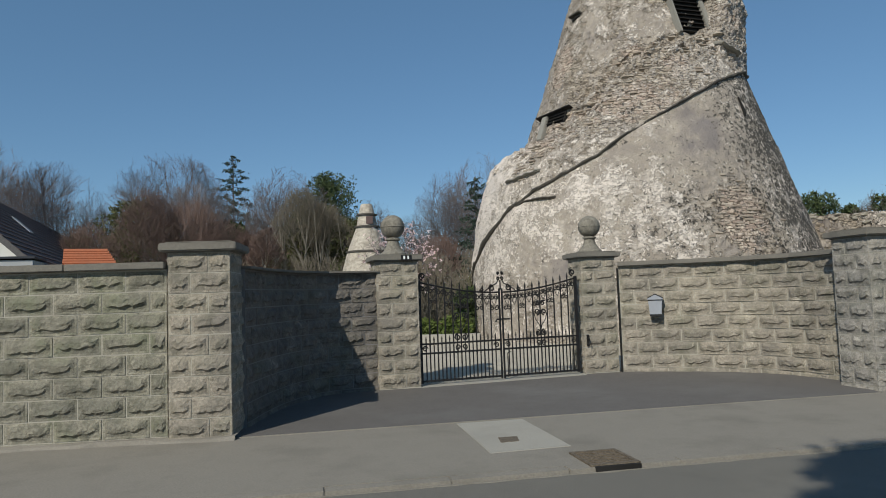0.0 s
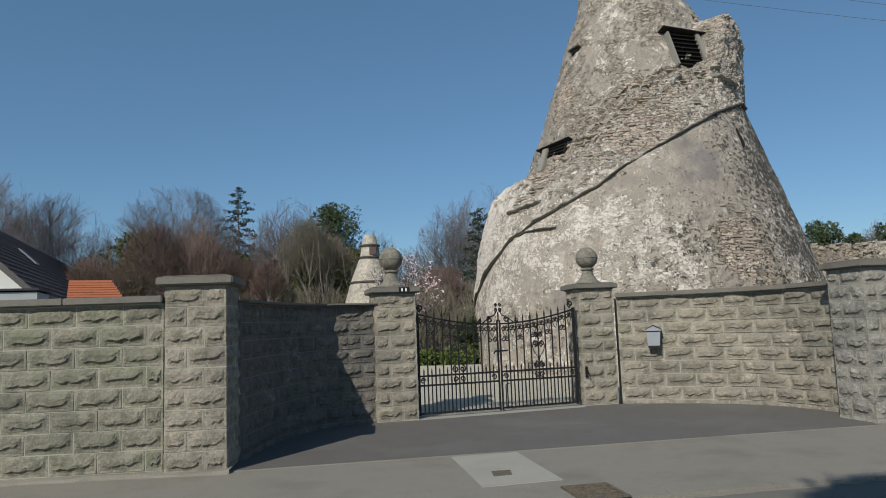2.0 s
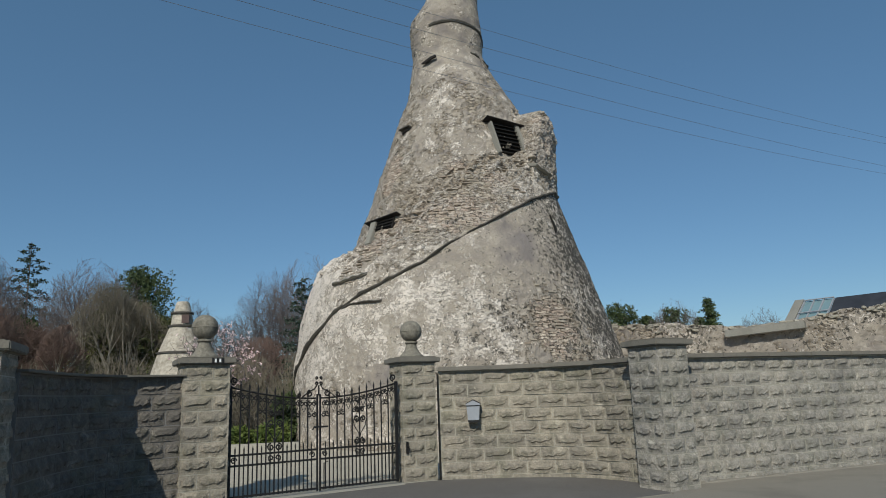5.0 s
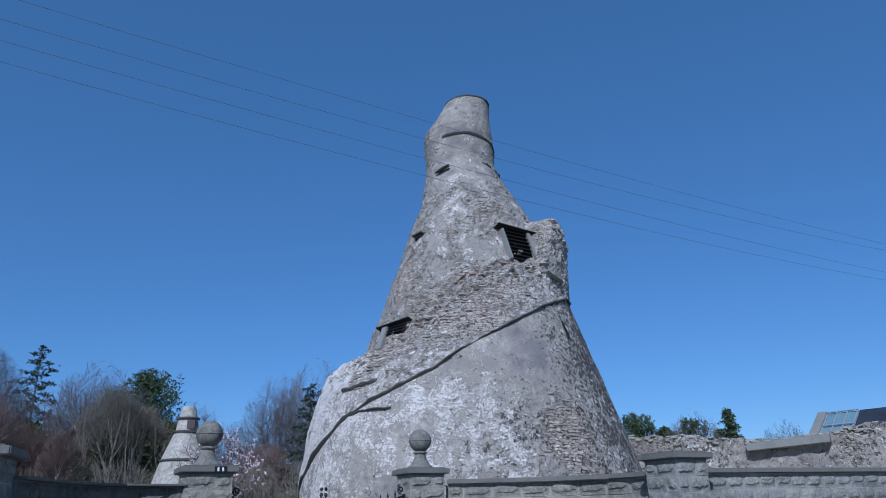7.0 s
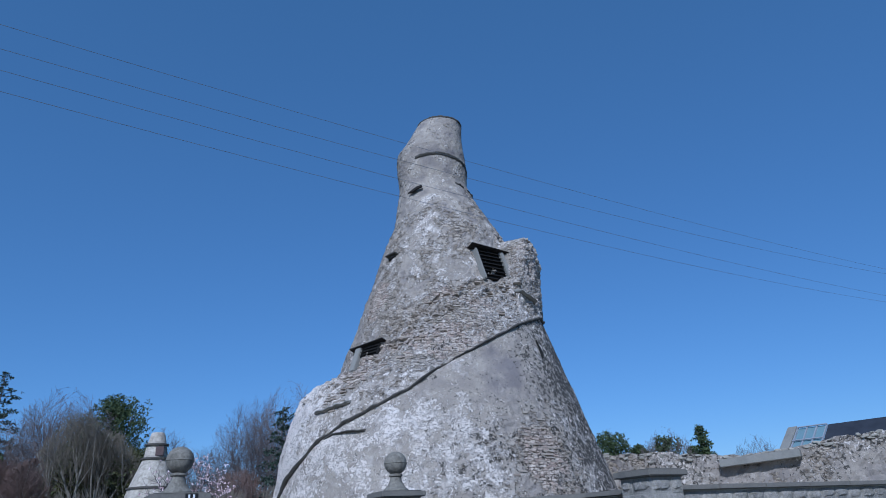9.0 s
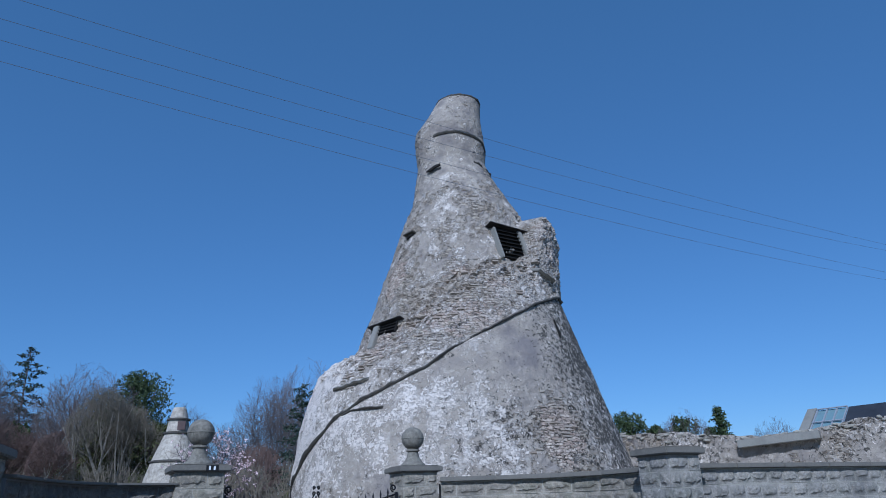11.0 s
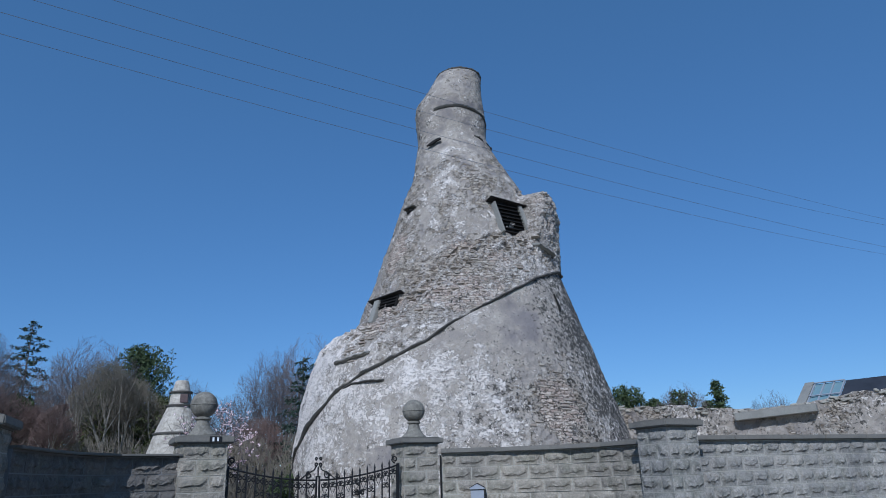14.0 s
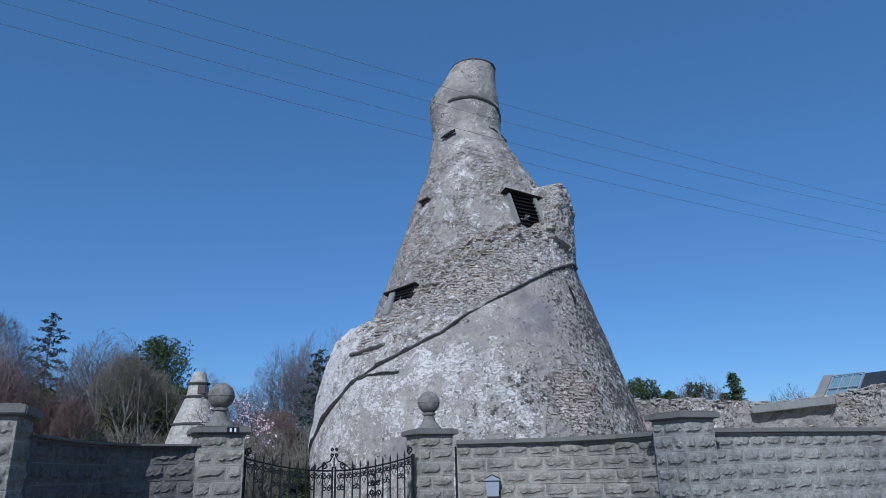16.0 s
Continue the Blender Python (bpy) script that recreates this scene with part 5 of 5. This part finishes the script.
def bare_tree(seed, label, at, height, spec, bark, twig, name="bare_tree", category="tree", stems=1):
    rnd = random.Random(seed)
    thick, thin = [], []
    goals = crown_points(rnd, spec, height, spec["n"])
    if stems == 1:
        top = Vector((rnd.gauss(0, 0.02) * height, rnd.gauss(0, 0.02) * height, height * spec["stem"]))
        r = spec["tip"] * spec["n"] ** spec["taper"]
        thick.append(([Vector((0, 0, 0)), top * 0.5 + Vector((0.03, 0, 0)), top], [r * 1.35, r * 1.05, r], 8))
        branch(rnd, top, Vector((0, 0, 1)), goals, 0, spec, thick, thin)
    else:
        goals.sort(key=lambda g: math.atan2(g.y, g.x))
        k = len(goals) // stems
        for s in range(stems):
            share = goals[s * k:(s + 1) * k]
            c = sum(share, Vector()) / len(share)
            branch(rnd, Vector((c.x * 0.15, c.y * 0.15, 0)), Vector((0, 0, 1)), share, 0, spec, thick, thin)
    ob = thing(name, label, category, Matrix.Translation((*at, -0.14)))
    for pname, br, mt in (("trunk", thick, bark), ("crown", thin, twig)):
        o = new(pname, fast_tubes(pname, br, mt))
        o.parent = ob
    return ob


BROAD = dict(n=8500, low=0.18, wide=0.34, inner=0.25, stem=0.22, tip=0.0072, taper=0.37)
UPRIGHT = dict(BROAD, n=7600, low=0.14, wide=0.25, stem=0.18)
BUSH = dict(n=2300, low=-0.15, wide=0.40, inner=0.05, stem=0.0, tip=0.0095, taper=0.24)


def spray_tree(seed, label, at, height, wide, bark, twig, name="bare_tree", limbs=8, low=0.2, lean=0.75, stems=1, girth=0.16, dense=(9, 9, 7), category="tree", reach=0.82, lumpy=0.13):
    """A leafless tree: limbs sweep up and out of a short trunk, forking into fine straight twigs that fill a rounded crown."""
    rnd = random.Random(seed)
    mid = Vector((0, 0, height * (low + 1) / 2))
    half, side = height * (1 - low) / 2, height * wide
    swell = [(Vector((rnd.gauss(0, 1), rnd.gauss(0, 1), rnd.gauss(0.3, 1))).normalized(), rnd.uniform(-lumpy, 0.6 * lumpy)) for k in range(12)]
    thick, thin = [], []

    def inside(p):
        d = p - mid
        q = Vector((d.x / side, d.y / side, d.z / half))
        if q.length < 1e-6:
            return 0.0
        u = q.normalized()
        return q.length / (1 + sum(h * max(u.dot(b), 0) ** 5 for b, h in swell))

    def grow(base, way, length, r, level):
        pts, rad = [base], [r]
        n = 4 if level < 2 else 3 if level == 2 else 2 if level == 3 else 1
        p, w = base, way.copy()
        for k in range(n):
            w = (w + Vector((rnd.gauss(0, 0.07), rnd.gauss(0, 0.07), rnd.gauss(0.07, 0.05)))).normalized()
            q = p + w * (length / n)
            if level and inside(q) > 1.0 + rnd.uniform(-0.06, 0.03):
                break
            p = q
            pts.append(p)
            rad.append(max(r * (1 - 0.75 * (k + 1) / n), 0.0045))
        if len(pts) < 2:
            return
        (thick if level < 2 else thin).append((pts, rad, 6 if level == 0 else 5 if level == 1 else 3))
        if level == 4:
            return
        kids = dense[level - 1] if level else limbs
        for k in range(kids):
            t = (1.0 - 0.4 * k / kids) if level == 0 else 0.18 + 0.82 * (k + rnd.random()) / kids
            f = t * (len(pts) - 1)
            i = min(int(f), len(pts) - 2)
            o = pts[i].lerp(pts[i + 1], f - i)
            if level and inside(o) > 1.02:
                continue
            w = (pts[i + 1] - pts[i]).normalized()
            spread = (0.12 + 0.88 * math.sqrt((k + 0.5) / kids)) * lean if level == 0 else rnd.uniform(0.35, 0.8)
            a = 2.4 * k + rnd.uniform(-0.6, 0.6)
            s = w.orthogonal().normalized()
            out = Matrix.Rotation(a, 3, w) @ s
            turn = (w * math.cos(spread) + out * math.sin(spread)).normalized()
            share = (height * (1 - low) * reach, length * 0.54, length * 0.44, length * 0.46)[level]
            rr = max(rad[i] * (0.62 if level == 0 else 0.5), 0.0065)
            grow(o, turn, share * rnd.uniform(0.75, 1.2) * (1 - 0.25 * t if level else 1), rr, level + 1)

    for s in range(stems):
        a = 2 * math.pi * s / stems + rnd.uniform(-0.5, 0.5)
        tilt = 0.16 if stems > 1 else 0.03
        foot = Vector((math.cos(a), math.sin(a), 0)) * (0.25 if stems > 1 else 0.0)
        grow(foot, Vector((math.cos(a) * tilt, math.sin(a) * tilt, 1)).normalized(), height * (low + 0.18) if stems == 1 else height * 0.62, girth * height / 11, 0)
    ob = thing(name, label, category, Matrix.Translation((*at, -0.14)))
    for pname, br, mt in (("trunk", thick, bark), ("crown", thin, twig)):
        o = new(pname, fast_tubes(pname, br, mt))
        o.parent = ob
    return ob


def moved(ob, at, turn, sx, sz):
    return copy_thing(ob, Matrix.Translation((*at, -0.14)) @ Matrix.Rotation(turn, 4, 'Z') @ Matrix.Diagonal((sx, sx, sz, 1)))


def evergreen(seed, label, at, height, radius, material, lumps=16, n=2600, size=0.34, low=0.15, name="evergreen_tree", category="tree"):
    rnd = random.Random(seed)
    ob = thing(name, label, category, Matrix.Translation((*at, -0.14)))
    heads = []
    for k in range(lumps):
        t = low + (1 - low) * (k + 0.5) / lumps
        wide = radius * (0.35 + 0.75 * math.sin(math.pi * min(t * 0.85 + 0.08, 1)))
        a = k * 2.4 + rnd.uniform(-0.4, 0.4)
        off = wide * rnd.uniform(0.15, 0.75)
        heads.append((Vector((off * math.cos(a), off * math.sin(a), t * height * 0.93)), wide * rnd.uniform(0.4, 0.65)))
    centres = []
    while len(centres) < n:
        c, r = rnd.choice(heads)
        d = Vector((rnd.gauss(0, 1), rnd.gauss(0, 1), rnd.gauss(0, 1))).normalized()
        q = c + d * r * rnd.uniform(0.55, 1.05)
        q.z = min(q.z, height)
        if q.z > 0.1:
            centres.append(q)
    o = new("crown", tufts("crown", centres, size, rnd, material))
    o.parent = ob
    limbs = [([Vector((0, 0, 0)), Vector((0.05, 0, height * 0.4)), Vector((0, 0.05, height * 0.85))], [0.16, 0.12, 0.03], 6)]
    limbs += [([Vector((0, 0, c.z * 0.6)), c * 0.6 + Vector((0, 0, c.z * 0.25)), c], [0.06, 0.045, 0.02], 4) for c, r in heads]
    o = new("trunk", fast_tubes("trunk", limbs, M_BARK))
    o.parent = ob
    return ob


def conifer(seed, label, at, height, radius, material, open_crown=0.5, dense=6.0, name="conifer"):
    rnd = random.Random(seed)
    ob = thing(name, label, "tree", Matrix.Translation((*at, -0.14)))
    limbs = [([Vector((0, 0, 0)), Vector((0, 0, height * 0.5)), Vector((0, 0, height))], [0.14, 0.09, 0.015], 6)]
    centres = []
    n = int(height * dense)
    for k in range(n):
        t = 0.12 + 0.88 * k / n
        a = k * 2.4 + rnd.uniform(-0.5, 0.5)
        ln = radius * (1 - t) ** 0.8 * rnd.uniform(0.5, 1.15) + 0.12
        z = t * height
        tip = Vector((ln * math.cos(a), ln * math.sin(a), z - 0.10 * ln + 0.15 * ln * rnd.random()))
        limbs.append(([Vector((0, 0, z)), tip], [0.03, 0.008], 3))
        for s in range(int(6 + 3.6 * dense * ln)):
            u = rnd.uniform(open_crown * 0.5, 1.05)
            q = Vector((0, 0, z)).lerp(tip, u) + Vector((rnd.gauss(0, 0.09), rnd.gauss(0, 0.09), rnd.gauss(0, 0.06) - 0.05))
            centres.append(q)
    o = new("crown", tufts("crown", centres, 0.17, rnd, material, 0.5))
    o.parent = ob
    o = new("trunk", fast_tubes("trunk", limbs, M_BARK))
    o.parent = ob
    return ob


t_a = spray_tree(1, "large bare grey-brown broadleaf tree behind the wall", (-17.1, 42.7), 11.1, 0.37, M_BARK, M_TWIG, limbs=13, low=0.14, lean=1.15, dense=(12, 10, 8))
moved(t_a, (-24.8, 43.5), 2.0, 1.0, 1.0)
moved(t_a, (-21.3, 40.5), 4.1, 0.75, 0.72)
t_b = spray_tree(2, "bare broadleaf tree with upswept branches", (-11.0, 48.8), 11.1, 0.29, M_BARK, M_TWIG, limbs=10, low=0.10, lean=0.8, dense=(10, 9, 7))
moved(t_b, (-13.6, 44.0), 1.1, 0.9, 0.80)
moved(t_b, (2.4, 41.9), 2.3, 0.85, 0.92)
moved(t_b, (0.5, 38.5), 3.9, 0.75, 0.78)
moved(t_b, (-30.4, 36.0), 5.0, 1.0, 1.30)
moved(t_a, (-24.2, 36.0), 2.7, 0.72, 0.98)
moved(t_b, (-19.5, 47.0), 0.4, 1.0, 0.95)
moved(t_a, (-14.6, 39.5), 5.2, 0.8, 0.78)
moved(t_b, (-9.4, 43.5), 3.3, 1.0, 0.88)
moved(t_b, (-5.2, 46.5), 1.7, 0.95, 0.74)
moved(t_a, (-27.5, 41.0), 3.5, 1.0, 0.95)
moved(t_b, (-1.6, 45.0), 5.6, 0.9, 0.62)
t_c = spray_tree(3, "pale-stemmed bare tree with fine tan twigs", (-7.9, 39.3), 7.9, 0.28, M_PALEBARK, M_TANTWIG, limbs=5, low=0.05, lean=0.55, stems=4, girth=0.15, dense=(7, 6, 5), lumpy=0.3)
moved(t_c, (-6.6, 40.2), 2.6, 0.9, 0.88)
spray_tree(4, "slender pale birch stem with thin red-brown twigs", (-9.0, 35.0), 5.4, 0.20, M_PALEBARK, M_REDTWIG, "birch_tree", limbs=7, low=0.45, lean=0.7, girth=0.12)
conifer(5, "tall dark open conifer behind bare trees", (-14.5, 47.9), 11.9, 3.7, M_FIR, 0.25, 6.0)
conifer(6, "dark layered evergreen beside the tower", (1.75, 34.0), 7.3, 2.3, M_FIR, 0.6)
evergreen(7, "dark rounded pine among bare trees", (-7.6, 45.6), 10.2, 2.75, M_PINE, 44, 7000, 0.17)
evergreen(8, "olive-green evergreen among red twigs", (-17.7, 40.0), 7.7, 2.6, M_OLIVE, 22, 4200, 0.2)
evergreen(9, "dark evergreen beyond the house roof", (-20.5, 38.5), 5.6, 1.6, M_PINE, 12, 1800, 0.3)
evergreen(10, "small dark evergreen between bare trees", (-12.4, 41.0), 6.4, 1.7, M_PINE, 12, 1800, 0.3)
evergreen(12, "olive evergreen below the pine", (-5.3, 41.0), 6.4, 1.9, M_OLIVE, 20, 3200, 0.2)
evergreen(17, "olive evergreen among pale-stemmed bare trees", (-8.6, 42.5), 7.2, 2.2, M_OLIVE, 24, 3600, 0.2)
s_r = spray_tree(13, "red-brown twiggy shrub without leaves", (-15.2, 35.0), 7.4, 0.33, M_REDTWIG, M_REDTWIG, "shrub", limbs=5, low=-0.05, lean=0.8, stems=5, girth=0.05, dense=(7, 5, 4), category="shrub", lumpy=0.34)
for q, w, a, b in (((-13.2, 35.6), 1.0, 1.0, 0.95), ((-11.4, 36.2), 2.2, 1.0, 0.80), ((-17.6, 34.6), 3.1, 1.0, 0.78), ((-9.9, 36.8), 4.0, 0.9, 0.72), ((-0.3, 34.5), 0.7, 0.8, 0.62), ((-19.8, 34.4), 5.2, 1.0, 0.5)):
    moved(s_r, q, w, a, b)
s_t = bare_tree(14, "tan leafless hedge shrub", (-6.3, 35.5), 4.2, BUSH, M_TANTWIG, M_TANTWIG, "shrub", "shrub", 8)
for q, w, a, b in (((-8.0, 35.8), 1.0, 1.0, 1.0), ((-4.6, 35.5), 2.0, 1.0, 0.95), ((-10.2, 35.2), 3.0, 1.0, 0.9), ((-2.4, 33.5), 4.0, 1.0, 0.95), ((1.9, 30.5), 5.0, 1.0, 0.95), ((-0.6, 30.0), 0.3, 1.0, 0.9), ((2.6, 27.0), 0.9, 0.7, 0.65)):
    moved(s_t, q, w, a, b)


def far_woods():
    """A low dark belt of woodland that closes the view behind the gardens."""
    rnd = random.Random(31)
    centres, br = [], []
    for k in range(9000):
        x = rnd.uniform(-75, 75)
        y = 56 + rnd.uniform(0, 10) - 0.15 * x
        top = 4.4 + 1.6 * noise.noise(Vector((x * 0.15, 0, 3))) + 0.8 * noise.noise(Vector((x * 0.6, 5, 3)))
        centres.append(Vector((x, y, rnd.uniform(0.2, top))))
    for k in range(5000):
        x = rnd.uniform(-75, 75)
        y = 55 + rnd.uniform(0, 10) - 0.15 * x
        z = rnd.uniform(0, 3)
        br.append(([Vector((x, y, z)), Vector((x + rnd.gauss(0, 0.7), y, z + rnd.uniform(1.5, 4.0)))], [0.03, 0.012], 3))
    ob = tagged(new("far_woods", tufts("far_woods", centres, 0.7, rnd, M_OLIVE)), "distant mixed woodland belt, dull green and brown", "woods", kind="stuff")
    o = new("bare_twigs", fast_tubes("bare_twigs", br, M_REDTWIG))
    o.parent = ob
    tagged(o, "bare brown twigs", kind="stuff")


far_woods()

# garden plants just inside the gate
mg = bare_tree(15, "magnolia with bare grey branches and pale pink flowers", (-1.25, 20.9), 4.0, dict(BROAD, n=520, low=0.3, wide=0.36, stem=0.25, tip=0.006), M_BARK, M_BARK, "magnolia")
rndm = random.Random(16)
crown_pts = [v.co.copy() for c in mg.children if c.name.startswith("crown") for v in c.data.vertices]
o = new("blossom", tufts("blossom", [rndm.choice(crown_pts) for k in range(420)], 0.07, rndm, M_PETAL, 0.0, 4))
o.parent = mg
tagged(o, "pale pink magnolia flowers")
for k, (x, y, h, r, mt, lab) in enumerate(((-0.7, 20.3, 0.7, 0.6, M_SHRUB, "fresh yellow-green low shrub behind the gravel"), (0.25, 20.6, 0.8, 0.5, M_SHRUB, "fresh green shrub beside the tower"), (0.72, 21.4, 1.7, 0.55, M_PINE, "dark green shrub beside the tower"),
                                     (-2.6, 24.5, 2.2, 1.2, M_OLIVE, "olive-green leafy garden shrub behind the gate"), (1.4, 25.2, 2.4, 1.1, M_OLIVE, "olive-green leafy garden shrub behind the gate"))):
    evergreen(50 + k, lab, (x, y), h, r, mt, 9, 1500, 0.13, 0.1, "shrub", "shrub")
moved(s_t, (-0.5, 23.0), 2.2, 0.60, 0.50)
moved(s_t, (0.7, 23.8), 4.2, 0.60, 0.56)
moved(s_t, (-1.9, 22.8), 0.2, 0.55, 0.48)
# plants beyond the garden wall
for k, (x, y, h, r) in enumerate(((21.7, 39.5, 6.9, 1.7), (23.3, 38.8, 6.1, 1.1), (24.6, 38.0, 6.4, 1.4), (26.0, 37.2, 5.8, 0.9))):
    evergreen(70 + k, "dark evergreen tree beyond the garden wall", (x, y), h, r, M_PINE, 12, 2200, 0.17, 0.35)
conifer(80, "small pointed conifer beyond the garden wall", (22.35, 31.0), 5.9, 1.55, M_PINE, 0.1, 11.0)
moved(t_b, (25.4, 31.2), 1.0, 0.52, 0.49)
moved(t_b, (24.0, 37.0), 2.0, 0.6, 0.60)
moved(t_b, (22.6, 40.5), 4.4, 0.55, 0.64)
# the street tree behind the camera whose shade falls on the road
evergreen(90, "dense street tree that shades the road", (-1.78, -5.95), 10.4, 1.9, M_PINE, 16, 4200, 0.3, 0.66, "street_tree")

# ---- overhead cables ----
CABLE_FOOT, CABLE_WAY = Vector((-4.1, 9.1, 0)), Vector((0.9451, 0.3268, 0))
for (s0, z0), (s1, z1), (s2, z2) in (((0.0, 7.29), (7.08, 7.25), (22.8, 7.76)), ((0.0, 7.62), (7.08, 7.62), (20.8, 7.97)),
                                     ((0.76, 7.96), (7.09, 8.04), (18.25, 8.50)), ((1.79, 8.37), (7.1, 8.45), (15.9, 8.73))):
    pts = []
    for k in range(61):
        s = -14 + 50 * k / 60
        z = z0 * (s - s1) * (s - s2) / ((s0 - s1) * (s0 - s2)) + z1 * (s - s0) * (s - s2) / ((s1 - s0) * (s1 - s2)) + z2 * (s - s0) * (s - s1) / ((s2 - s0) * (s2 - s1))
        q = CABLE_FOOT + CABLE_WAY * s
        pts.append((q.x, q.y, z))
    bm = bmesh.new()
    tube(bm, pts, 0.0040, 5)
    tagged(new("overhead_cable", mesh_of("overhead_cable", bm, M_CABLE)), "thin dark overhead cable across the sky", "cable", "overhead cables")
